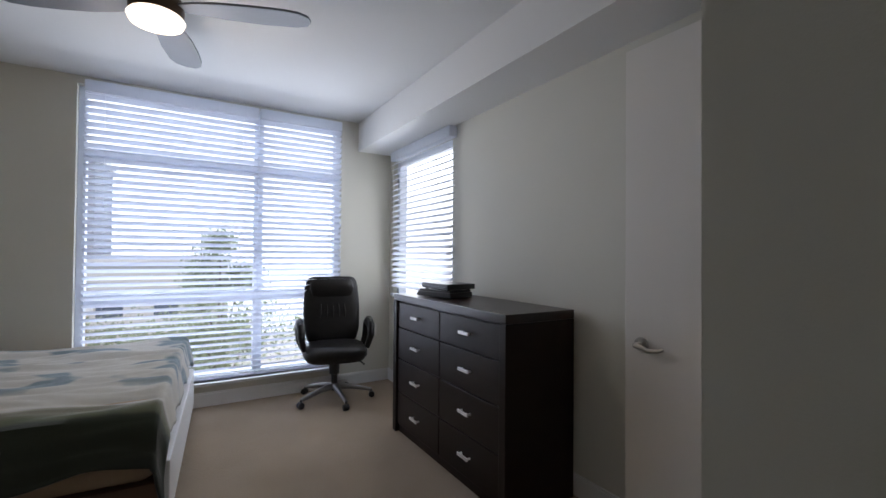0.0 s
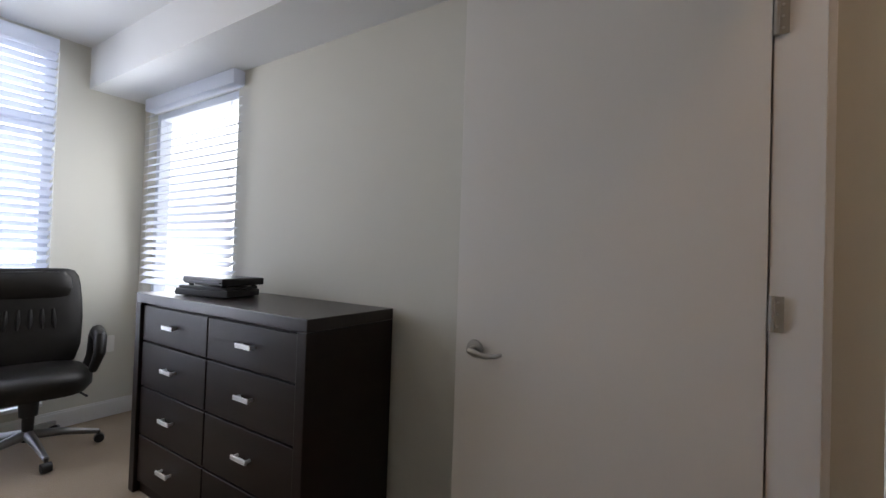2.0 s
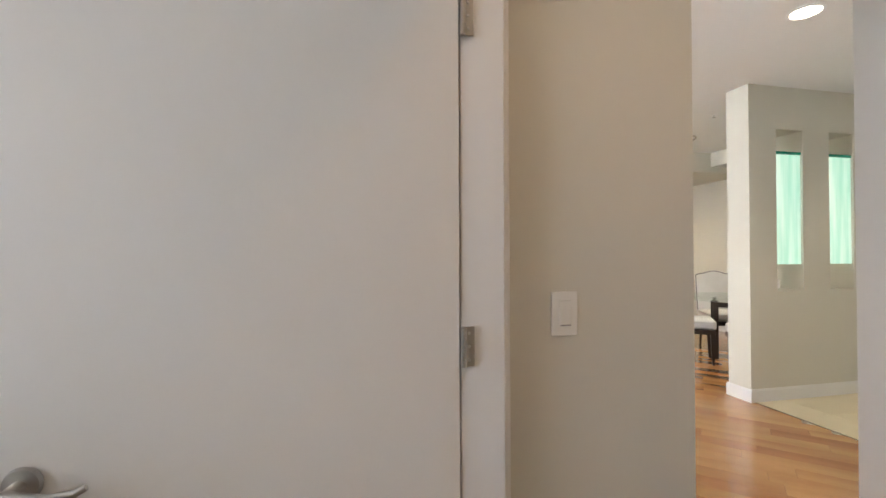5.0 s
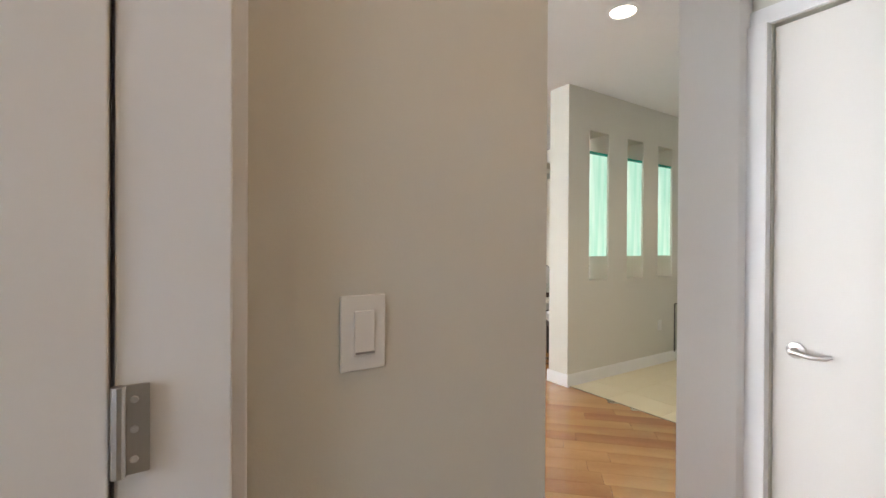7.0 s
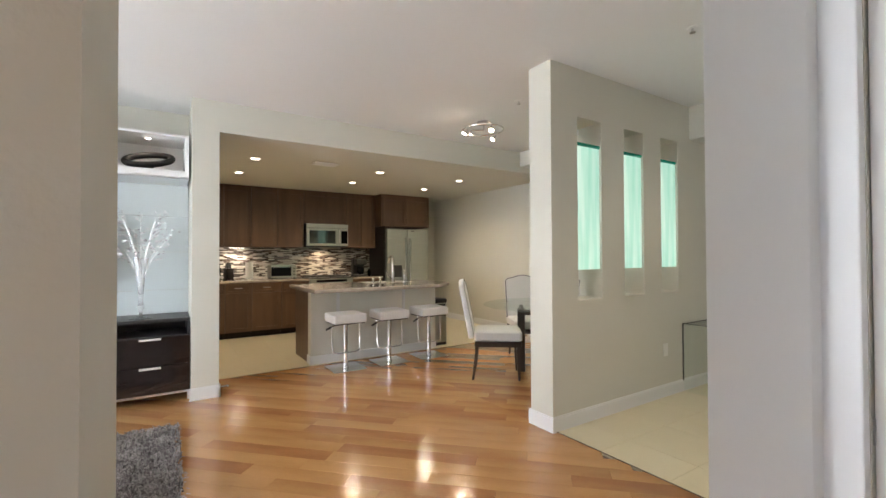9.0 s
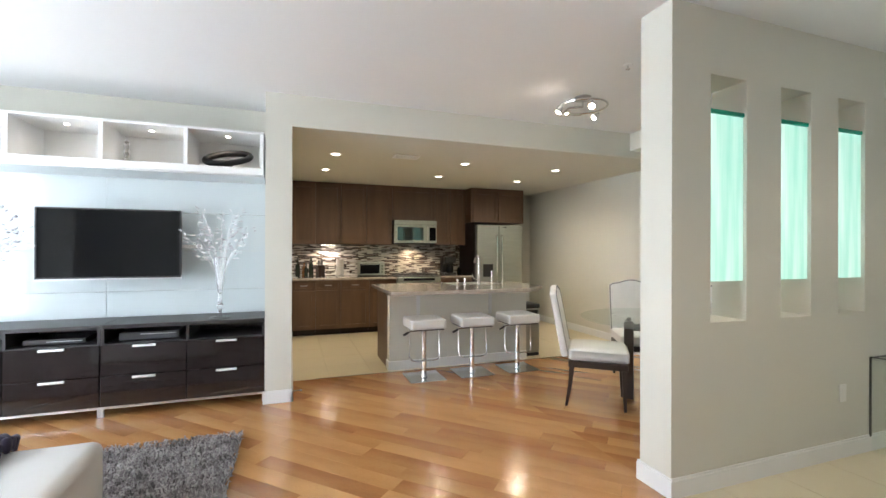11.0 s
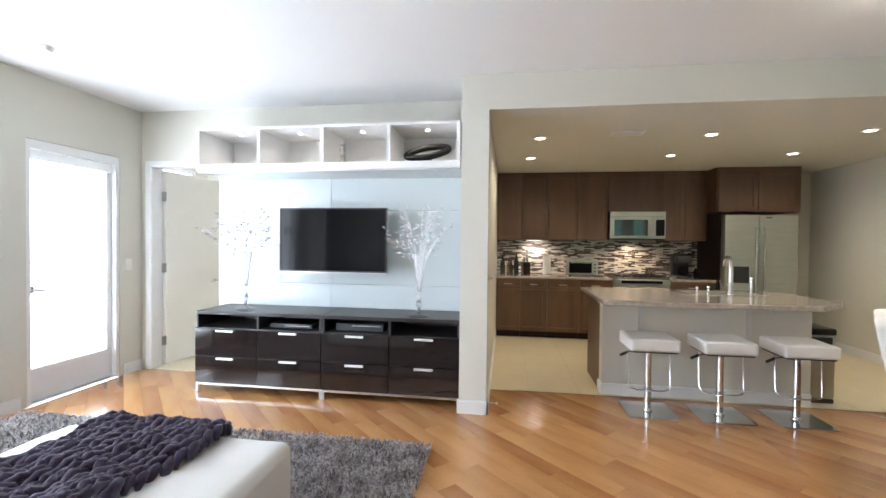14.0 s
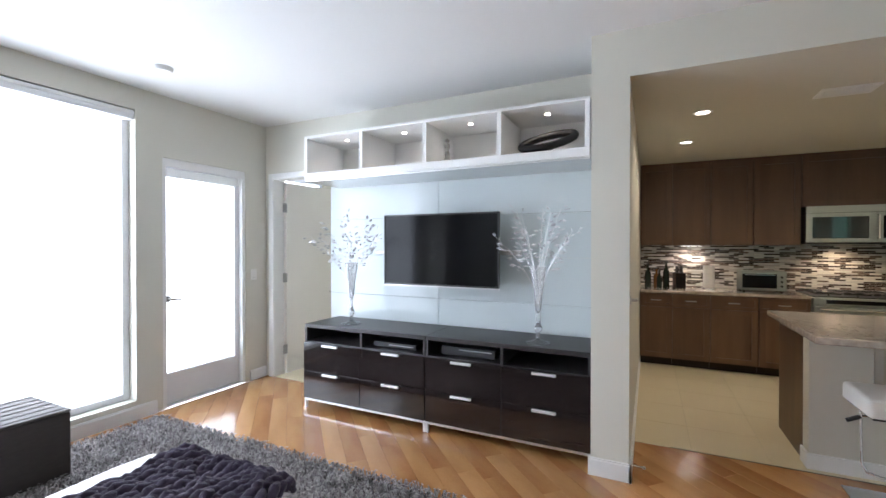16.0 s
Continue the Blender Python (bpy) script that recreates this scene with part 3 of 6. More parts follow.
# ---- bedroom ----
def dresser(at):
    """Four rows of two drawers; front faces local -x."""
    t = thing("dresser", "dark espresso wooden chest of eight drawers on beige carpet", "dresser", at)
    W, D, H = 1.245, 0.45, 0.957
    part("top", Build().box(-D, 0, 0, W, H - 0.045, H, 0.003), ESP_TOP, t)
    for y0 in (0, W - 0.05):
        part("side_panel", Build().box(-D, 0, y0, y0 + 0.05, 0.0, H - 0.046, 0.003), ESPRESSO, t)
    part("body", Build().box(-D + 0.03, -0.004, 0.05, W - 0.05, 0.06, H - 0.05), ESPRESSO, t)
    part("plinth", Build().box(-D + 0.04, -D + 0.029, 0.051, W - 0.051, 0.0, 0.06), ESPRESSO, t)
    rows = [(0.732, 0.899), (0.516, 0.724), (0.286, 0.508), (0.06, 0.278)]
    for j, (z0, z1) in enumerate(rows):
        for y0, y1 in ((0.056, W / 2 - 0.004), (W / 2 + 0.004, W - 0.056)):
            d = part("drawer", Build().box(-D + 0.012, -D + 0.0295, y0, y1, z0, z1, 0.003), ESPRESSO, t)
            yc, zc = (y0 + y1) / 2, (z0 + z1) / 2 + 0.006
            part("handle", Build().box(-D - 0.016, -D - 0.008, yc - 0.048, yc + 0.048, zc - 0.009, zc + 0.009, 0.002).box(-D - 0.008, -D + 0.012, yc - 0.042, yc - 0.034, zc - 0.005, zc + 0.005).box(-D - 0.008, -D + 0.012, yc + 0.034, yc + 0.042, zc - 0.005, zc + 0.005), PULL, d, "flat silver bar handle")
    return t


dresser((1.582, 1.637, 0))
pl = thing("game_console", "black game console lying on the dresser top", "game console", (1.345, 2.52, 0.957), 12)
part("lower_shell", Build().prism([(-0.105, -0.155), (0.105, -0.14), (0.12, 0.14), (-0.115, 0.165)], 0.004, 0.036, bevel=0.005), BLACK, pl)
part("upper_shell", Build().prism([(-0.10, -0.145), (0.10, -0.13), (0.11, 0.13), (-0.105, 0.15)], 0.0362, 0.05, bevel=0.003), BLACK, pl)
for x, y in ((-0.08, -0.12), (0.08, -0.11), (0.08, 0.11), (-0.08, 0.12)):
    part("foot", Build().lathe([(0, 0), (0.01, 0), (0.01, 0.005), (0, 0.005)], (x, y, 0), 8), BLACK, pl)
bx = thing("media_player", "flat black media box stacked on the console", "media player", (1.345, 2.505, 1.0072), 4)
part("shell", Build().box(-0.105, 0.115, -0.15, 0.15, 0.008, 0.042, 0.005).box(-0.112, 0.105, -0.14, 0.14, 0.018, 0.023), BLACK, bx)
for x, y in ((-0.08, -0.12), (0.08, -0.12), (0.08, 0.12), (-0.08, 0.12)):
    part("foot", Build().lathe([(0, 0), (0.012, 0), (0.012, 0.0078), (0, 0.0078)], (x, y, 0), 8), BLACK, bx)


def pad(levels, m):
    """A stuffed pad: rounded cross-sections (height, half width, half depth) from bottom to top."""
    b = Build()
    rings = []
    for z, w, d in levels:
        if w == 0:
            rings.append([b.bm.verts.new((0, 0, z))])
            continue
        ring = []
        for k in range(32):
            c, s = math.cos(2 * math.pi * k / 32), math.sin(2 * math.pi * k / 32)
            ring.append(b.bm.verts.new((w * math.copysign(abs(c) ** 0.62, c), d * math.copysign(abs(s) ** 0.62, s), z)))
        rings.append(ring)
    b.bm.faces.new(rings[0][::-1])
    for r, s in zip(rings, rings[1:]):
        for k in range(32):
            b.bm.faces.new(list(dict.fromkeys([r[k], r[(k + 1) % 32], s[(k + 1) % len(s)], s[k % len(s)]])))
    bmesh.ops.transform(b.bm, matrix=m, verts=b.bm.verts[:])
    return b


def office_chair(at, rz):
    """Faces local -y."""
    t = thing("office_chair", "black padded leather office chair on a five-star base", "office chair", at, rz)
    part("seat", pad([(0.0, 0.20, 0.20), (0.01, 0.26, 0.25), (0.05, 0.29, 0.275), (0.10, 0.29, 0.275), (0.135, 0.26, 0.25), (0.15, 0.20, 0.19), (0.152, 0.0, 0.0)], pose(0, -0.02, 0.385, 0, 0, 0)), BLKLEATHER, t, smooth=True)
    back = part("backrest", pad([(0.0, 0.20, 0.03), (0.02, 0.235, 0.055), (0.12, 0.265, 0.07), (0.19, 0.27, 0.06), (0.30, 0.275, 0.062), (0.42, 0.272, 0.055), (0.54, 0.262, 0.052), (0.60, 0.25, 0.047), (0.635, 0.228, 0.036), (0.65, 0.19, 0.02), (0.652, 0.0, 0.0)], pose(0, 0.215, 0.50, -10, 0, 0)), BLKLEATHER, t, smooth=True)
    part("headrest", pad([(0.0, 0.15, 0.015), (0.02, 0.195, 0.032), (0.08, 0.215, 0.045), (0.14, 0.21, 0.042), (0.178, 0.185, 0.025), (0.186, 0.0, 0.0)], pose(0, 0.256, 0.94, -8, 0, 0)), BLKLEATHER, back, smooth=True)
    part("lumbar_pad", pad([(0.0, 0.14, 0.012), (0.02, 0.20, 0.03), (0.09, 0.215, 0.038), (0.16, 0.20, 0.03), (0.18, 0.0, 0.0)], pose(0, 0.195, 0.56, -10, 0, 0)), BLKLEATHER, back, smooth=True)
    for k in range(5):
        x = -0.12 + k * 0.06
        part("stitched_pleat", Build().tube([(x, 0.202, 0.745), (x * 0.97, 0.208, 0.80), (x * 0.94, 0.220, 0.875)], [0.008, 0.016, 0.008], 8), BLKLEATHER, back, smooth=True)
    for s in (-1, 1):
        pts = [(s * 0.28, 0.14, 0.46), (s * 0.315, 0.15, 0.55), (s * 0.325, 0.12, 0.69), (s * 0.32, 0.0, 0.735), (s * 0.315, -0.13, 0.71), (s * 0.31, -0.17, 0.62), (s * 0.285, -0.12, 0.50)]
        part("armrest", Build().tube(pts, [0.026, 0.03, 0.036, 0.04, 0.038, 0.032, 0.024], 10), BLKLEATHER, t, smooth=True)
    part("gas_column", Build().lathe([(0, 0.09), (0.028, 0.09), (0.03, 0.24), (0.045, 0.245), (0.05, 0.34), (0.10, 0.36), (0.10, 0.384), (0, 0.384)], sides=16), BLACK, t, smooth=True)
    part("tilt_lever", Build().tube([(0.05, 0, 0.35), (0.24, -0.02, 0.345), (0.28, -0.02, 0.31)], 0.007, 8), BLACK, t)
    for i in range(5):
        a = 2 * math.pi * i / 5 + radians(280)
        c, s = math.cos(a), math.sin(a)
        leg = part("base_leg", Build().tube([(c * 0.02, s * 0.02, 0.13), (c * 0.16, s * 0.16, 0.115), (c * 0.345, s * 0.345, 0.075)], [0.03, 0.024, 0.016], 10), DARKSTEEL, t, "dark grey metal base leg", smooth=True)
        part("castor", Build().lathe([(0, -0.026), (0.027, -0.024), (0.03, 0), (0.027, 0.024), (0, 0.026)], sides=14, m=Matrix.Translation((c * 0.35, s * 0.35, 0.03)) @ pose(0, 0, 0, 90, 0, math.degrees(a))).tube([(c * 0.345, s * 0.345, 0.03), (c * 0.345, s * 0.345, 0.08)], 0.009, 8), BLACK, leg, smooth=True)
    return t


office_chair((0.96, 3.70, 0), -10).scale = (0.9, 0.9, 0.9)

# bed
bed = thing("bed", "white bed frame with a mattress under a patterned throw", "bed", (-1.22, 3.14, 0), -4)
part("side_rail", Build().box(1.06, 1.10, -0.86, 0.74, 0.10, 0.37, 0.006), WHITE, bed)
part("foot_board", Build().box(-1.0, 1.10, -0.90, -0.862, 0.04, 0.16, 0.006), surface("beige_bed_fabric", (0.45, 0.38, 0.3), rough=0.9), bed, "beige low foot board")
for x, y in ((1.04, -0.84), (1.04, 0.7), (-0.94, -0.84), (-0.94, 0.7)):
    part("leg", Build().box(x - 0.03, x + 0.03, y - 0.03, y + 0.03, 0, 0.11), BLACK, bed)
part("bed_base", Build().box(-1.0, 1.055, -0.85, 0.74, 0.105, 0.28), surface("brown_bed_base", (0.18, 0.11, 0.075), rough=0.9, fine=300, bump=0.2), bed, "brown fabric bed base")
part("mattress", Build().box(-1.0, 1.05, -0.85, 0.74, 0.281, 0.57, 0.06, seg=4), surface("tan_mattress", (0.42, 0.31, 0.22), (0.36, 0.27, 0.19), 0.9), bed, "tan covered mattress", smooth=True)


def throw_material():
    m, n, l, p = nodes_of("patterned_blanket")
    tc, sep = n.new("ShaderNodeTexCoord"), n.new("ShaderNodeSeparateXYZ")
    l.new(tc.outputs["Object"], sep.inputs[0])
    warp = n.new("ShaderNodeTexNoise")
    warp.inputs["Scale"].default_value = 3.0
    l.new(tc.outputs["Object"], warp.inputs[0])
    off = n.new("ShaderNodeMath")
    off.operation = "MULTIPLY_ADD"
    off.inputs[1].default_value = 0.12
    l.new(warp.outputs[0], off.inputs[0]), l.new(sep.outputs["Y"], off.inputs[2])
    ramp = n.new("ShaderNodeValToRGB")
    r = ramp.color_ramp
    r.interpolation = "EASE"
    mapr = n.new("ShaderNodeMapRange")
    mapr.inputs[1].default_value, mapr.inputs[2].default_value = -0.95, 1.1
    l.new(off.outputs[0], mapr.inputs[0]), l.new(mapr.outputs[0], ramp.inputs[0])
    r.elements[0].position, r.elements[0].color = 0.0, (0.028, 0.032, 0.026, 1)
    r.elements[1].position, r.elements[1].color = 0.07, (0.035, 0.045, 0.03, 1)
    for pos, c in ((0.082, (0.10, 0.11, 0.055, 1)), (0.12, (0.16, 0.15, 0.09, 1)), (0.14, (0.5, 0.47, 0.40, 1)), (1.0, (0.56, 0.54, 0.49, 1))):
        e = r.elements.new(pos)
        e.color = c
    mp = n.new("ShaderNodeMapping")
    mp.inputs["Scale"].default_value = (2.2, 4.2, 2)
    l.new(tc.outputs["Object"], mp.inputs[0])
    spots = n.new("ShaderNodeTexNoise")
    spots.inputs["Scale"].default_value, spots.inputs["Detail"].default_value = 1.5, 2
    l.new(mp.outputs[0], spots.inputs[0])
    st = n.new("ShaderNodeValToRGB")
    st.color_ramp.elements[0].position, st.color_ramp.elements[1].position = 0.52, 0.58
    l.new(spots.outputs[0], st.inputs[0])
    mix = n.new("ShaderNodeMix")
    mix.data_type = "RGBA"
    mix.inputs[7].default_value = (0.17, 0.23, 0.25, 1)
    gate = n.new("ShaderNodeMath")
    gate.operation = "MULTIPLY"
    lim = n.new("ShaderNodeMapRange")
    lim.inputs[1].default_value, lim.inputs[2].default_value = -0.5, -0.3
    l.new(off.outputs[0], lim.inputs[0])
    l.new(st.outputs[0], gate.inputs[0]), l.new(lim.outputs[0], gate.inputs[1])
    l.new(gate.outputs[0], mix.inputs[0]), l.new(ramp.outputs[0], mix.inputs[6]), l.new(mix.outputs[2], p.inputs["Base Color"])
    p.inputs["Roughness"].default_value, p.inputs["Sheen Weight"].default_value = 1.0, 0.3
    fine, bp = n.new("ShaderNodeTexNoise"), n.new("ShaderNodeBump")
    fine.inputs["Scale"].default_value = 300
    l.new(tc.outputs["Object"], fine.inputs[0]), l.new(fine.outputs[0], bp.inputs["Height"])
    bp.inputs["Strength"].default_value, bp.inputs["Distance"].default_value = 0.4, 0.004
    l.new(bp.outputs[0], p.inputs["Normal"])
    return m


def sheet(x0, x1, y0, y1, nx, ny, height):
    """A cloth of nx by ny cells with height(x, y) -> point."""
    bm = bmesh.new()
    g = [[bm.verts.new(height(x0 + (x1 - x0) * i / nx, y0 + (y1 - y0) * j / ny)) for i in range(nx + 1)] for j in range(ny + 1)]
    for j in range(ny):
        for i in range(nx):
            bm.faces.new((g[j][i], g[j][i + 1], g[j + 1][i + 1], g[j + 1][i]))
    return bm


def bed_cloth(x, y):
    z = 0.572 + 0.035 * noise.noise((x * 2.2, y * 2.2, 3)) + 0.03 * noise.noise((x * 2.5, y * 13, 1)) + 0.008 * noise.noise((x * 6, y * 30, 5)) + 0.03
    px, py = x, y
    over = max(0.0, x - 1.05)
    if over:
        px = 1.055 + 0.05 * min(1, over * 6) * (0.6 + 0.5 * noise.noise((x, y * 5, 8)))
        z -= over * 0.95
    low = max(0.0, -0.84 - y)
    if low:
        py = -0.865 - 0.05 * (1 - math.exp(-low * 9)) - 0.05 * low / 0.26 * (0.6 + noise.noise((x * 4.5, low, 4)))
        z -= low * (0.9 + 0.1 * noise.noise((x * 2, 0, 6)))
    return (px, py, z)


blanket = part("blanket", sheet(-1.0, 1.24, -1.10, 0.73, 90, 110, bed_cloth), throw_material(), None, smooth=True)
blanket.matrix_basis = pose(-1.22, 3.14, 0, 0, 0, -4)
tagged(blanket, "cream blue-spotted blanket with a dark green border spread over the bed", "blanket")
sm = blanket.modifiers.new("thick", "SOLIDIFY")
sm.thickness = 0.012

# ceiling fan
fan = thing("ceiling_fan", "grey-bladed ceiling fan with a lit glass bowl", "ceiling fan", (-0.27, 2.42, BED_Z))
part("rod", Build().lathe([(0, 0), (0.07, 0), (0.07, -0.02), (0.02, -0.05), (0.015, -0.10), (0.0, -0.10)], sides=20), NICKEL, fan, smooth=True)
part("motor", Build().lathe([(0, -0.085), (0.09, -0.09), (0.11, -0.12), (0.11, -0.165), (0.10, -0.185), (0, -0.185)], sides=28), surface("bronze_motor", (0.10, 0.07, 0.05), rough=0.35, metal=1.0), fan, smooth=True)
part("glass_bowl", Build().lathe([(0.0, -0.186), (0.105, -0.187), (0.115, -0.20), (0.105, -0.222), (0.07, -0.236), (0, -0.242)], sides=28), FANLIT, fan, "lit frosted glass bowl", smooth=True)
FANBLADE = surface("grey_fan_blade", (0.20, 0.21, 0.24), (0.17, 0.18, 0.2), 0.5)
for a in (80, 160, 250, 340):
    m = pose(0, 0, -0.14, 0, 0, a) @ pose(0, 0, 0, 5, 0, 0)
    outline = [(0.10, -0.04), (0.18, -0.07), (0.30, -0.092), (0.44, -0.1), (0.56, -0.098), (0.63, -0.085), (0.668, -0.05), (0.675, 0.0), (0.655, 0.045), (0.60, 0.07), (0.44, 0.078), (0.30, 0.068), (0.18, 0.05), (0.10, 0.035)]
    part("blade", Build().prism(outline, -0.005, 0.005, m), FANBLADE, fan)
lp = new("fan_lamp", bpy.data.lights.new("fan_lamp", "POINT"))
lp.data.energy, lp.data.color, lp.data.shadow_soft_size = 6.5, SOFT, 0.08
lp.location = (-0.27, 2.42, BED_Z - 0.33)


def plate(name, label, at, rz, w, h, kind):
    """A wall plate facing local -y."""
    t = thing(name, label, "wall switch" if kind != "outlet" else "outlet", at, rz)
    part("plate", Build().box(-w / 2, w / 2, -0.007, 0, -h / 2, h / 2, 0.002), PLATE, t)
    if kind == "switch":
        part("rocker", Build().box(-0.0165, 0.0165, -0.011, -0.0072, -0.034, 0.034, 0.002), PLATE, t)
        part("rocker_line", Build().box(-0.015, 0.015, -0.0125, -0.0112, -0.031, -0.028), surface("grey_line", (0.35, 0.34, 0.32)), t)
    elif kind == "outlet":
        for dz in (0.02, -0.02):
            part("socket", Build().lathe([(0, 0), (0.016, 0), (0.015, 0.002), (0, 0.002)], sides=14, m=Matrix.Translation((0, -0.0072, dz)) @ pose(0, 0, 0, 90, 0, 0)), PLATE, t)
    else:
        part("sensor", Build().box(-0.012, 0.012, -0.012, -0.0072, -0.012, 0.016, 0.003), PLATE, t)
    return t


plate("light_switch", "white rocker light switch on the hall wall", (1.609, 0.083, 1.12), -90, 0.072, 0.114, "switch")
plate("wall_sensor", "small white sensor plate high on the hall wall", (1.609, 0.12, 1.985), -90, 0.072, 0.10, "sensor")
plate("outlet", "white power outlet low on the bedroom wall", (1.44, 4.039, 0.50), 0, 0.07, 0.114, "outlet")
plate("outlet", "white power outlet low on the partition wall", (3.611, -4.16, 0.42), -90, 0.07, 0.114, "outlet")
plate("light_switch", "white light switch beside the balcony door", (6.30, 2.923, 1.12), 0, 0.072, 0.114, "switch")

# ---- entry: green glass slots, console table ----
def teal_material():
    m, n, l, p = nodes_of("green_glass_added_glow")
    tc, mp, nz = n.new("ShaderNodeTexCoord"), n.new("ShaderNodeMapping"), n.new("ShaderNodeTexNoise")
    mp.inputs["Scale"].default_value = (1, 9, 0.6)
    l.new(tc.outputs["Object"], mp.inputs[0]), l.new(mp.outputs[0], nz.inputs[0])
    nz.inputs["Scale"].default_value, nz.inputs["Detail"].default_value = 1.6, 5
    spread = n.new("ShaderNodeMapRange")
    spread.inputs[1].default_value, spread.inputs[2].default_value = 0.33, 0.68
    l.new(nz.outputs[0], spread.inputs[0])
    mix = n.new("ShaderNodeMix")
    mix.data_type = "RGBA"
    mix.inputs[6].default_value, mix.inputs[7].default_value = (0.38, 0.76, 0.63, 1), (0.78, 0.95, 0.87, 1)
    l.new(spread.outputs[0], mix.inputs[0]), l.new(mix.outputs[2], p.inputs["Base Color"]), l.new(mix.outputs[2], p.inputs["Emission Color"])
    # Emission is added so the glass outshines the wall; no lamp lies behind.
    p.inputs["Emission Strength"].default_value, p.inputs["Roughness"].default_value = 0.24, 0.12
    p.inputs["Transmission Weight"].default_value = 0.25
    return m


TEALGLOW = teal_material()
TEALEDGE = surface("deep_green_glass_edge", (0.01, 0.30, 0.20), (0.02, 0.34, 0.24), 0.1)
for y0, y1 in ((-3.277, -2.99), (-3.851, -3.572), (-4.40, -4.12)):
    t = thing("glass_panel", "sea-green textured glass panel with added glow in a tall wall slot", "glass panel", (3.645, (y0 + y1) / 2, 1.17), group="green glass panels")
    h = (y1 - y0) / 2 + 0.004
    part("glass", Build().box(-0.012, 0.012, -h, h, 0, 0.965, 0.003), TEALGLOW, t)
    part("top_edge", Build().box(-0.02, 0.0155, -h, h, 0.966, 0.99, 0.003), TEALEDGE, t)
DARKEDGE = surface("dark_edge", (0.08, 0.08, 0.07), rough=0.3)
ct = thing("console_table", "clear glass console table with thin dark edges", "console table", (3.43, -4.86, 0))
part("top", Build().box(-0.17, 0.17, -0.42, 0.42, 0.62, 0.632, 0.002), CLEARG, ct)
for y in (-0.41, 0.41):
    part("side", Build().box(-0.17, 0.17, y - 0.006, y + 0.006, 0.0, 0.6195, 0.002), CLEARG, ct)
    for x in (-0.176, 0.1705):
        part("edge_strip", Build().box(x, x + 0.0055, y - 0.008, y + 0.008, 0.0, 0.634), DARKEDGE, ct)
    part("edge_strip", Build().box(-0.17, 0.17, y - 0.004, y + 0.004, 0.6325, 0.6375), DARKEDGE, ct)
for x in (-0.176, 0.1705):
    for z in (0.0, 0.624):
        part("edge_strip", Build().box(x, x + 0.0055, -0.4015, 0.4015, z, z + 0.009), DARKEDGE, ct)


# ---- lamps ----
def downlight(at, watts, color=WARM, size=0.046, label="recessed ceiling downlight, lit", lamp=True, deg=110):
    t = thing("downlight", label, "ceiling light", at, group="recessed downlights")
    part("trim_ring", Build().lathe([(size, -0.001), (size + 0.022, -0.002), (size + 0.024, -0.006), (size + 0.004, -0.009), (size, -0.004)], sides=24), WHITE, t, smooth=True)
    part("lens", Build().lathe([(0, -0.004), (size - 0.001, -0.004), (size - 0.001, -0.001), (0, -0.001)], sides=24), LAMPON, t, "glowing lens")
    if lamp:
        spot("downlight_lamp", (at[0], at[1], at[2] - 0.015), (at[0], at[1], 0), watts, color, deg)
    return t


for x, y in ((6.853, -1.228), (6.868, -2.828), (6.853, -4.156), (7.879, -1.187), (7.869, -2.815), (7.887, -4.135)):
    downlight((x, y, KIT_Z), 16.5, (1.0, 0.83, 0.60), deg=154)
downlight((2.63, -2.05, TOP_Z), 14, SOFT, 0.075, "recessed hall downlight, lit; the one by the bedroom door is added")
downlight((2.72, -3.9, TOP_Z), 13, SOFT, 0.075, "recessed entry downlight, lit")
# Unseen warm lamp and fitting, added to brighten the beige hall wall.
spot("hall_added_lamp", (0.98, -0.12, TOP_Z - 0.02), (0.98, -0.12, 0), 11.5, (1.0, 0.58, 0.28), 110, 1.0)
added_light = thing("downlight", "recessed hall downlight, lit; the one by the bedroom door is added", "ceiling light", (0.98, -0.12, TOP_Z), group="recessed downlights")
part("trim_ring", Build().lathe([(0.075, -0.001), (0.097, -0.002), (0.099, -0.006), (0.079, -0.009), (0.075, -0.004)], sides=24), WHITE, added_light, smooth=True)
part("lens", Build().lathe([(0, -0.004), (0.074, -0.004), (0.074, -0.001), (0, -0.001)], sides=24), LAMPON, added_light)

tl = thing("track_light", "chrome spiral ceiling light with three halogen spots", "ceiling light", (5.05, -3.22, TOP_Z))
part("canopy", Build().lathe([(0, 0), (0.075, 0), (0.075, -0.022), (0.03, -0.03), (0, -0.03)], sides=24), NICKEL, tl, smooth=True)
part("stem", Build().tube([(0, 0, -0.03), (0, 0, -0.085)], 0.008, 10), CHROME, tl)
ring = [((0.235 - 0.04 * k / 48) * math.cos(-0.6 + 2 * math.pi * k / 40), (0.235 - 0.04 * k / 48) * math.sin(-0.6 + 2 * math.pi * k / 40), -0.085) for k in range(47)]
ring += [(0.12 * math.cos(1.0), 0.12 * math.sin(1.0), -0.085), (0, 0, -0.085)]
part("spiral_rail", Build().tube(ring, 0.009, 8), CHROME, tl, smooth=True)
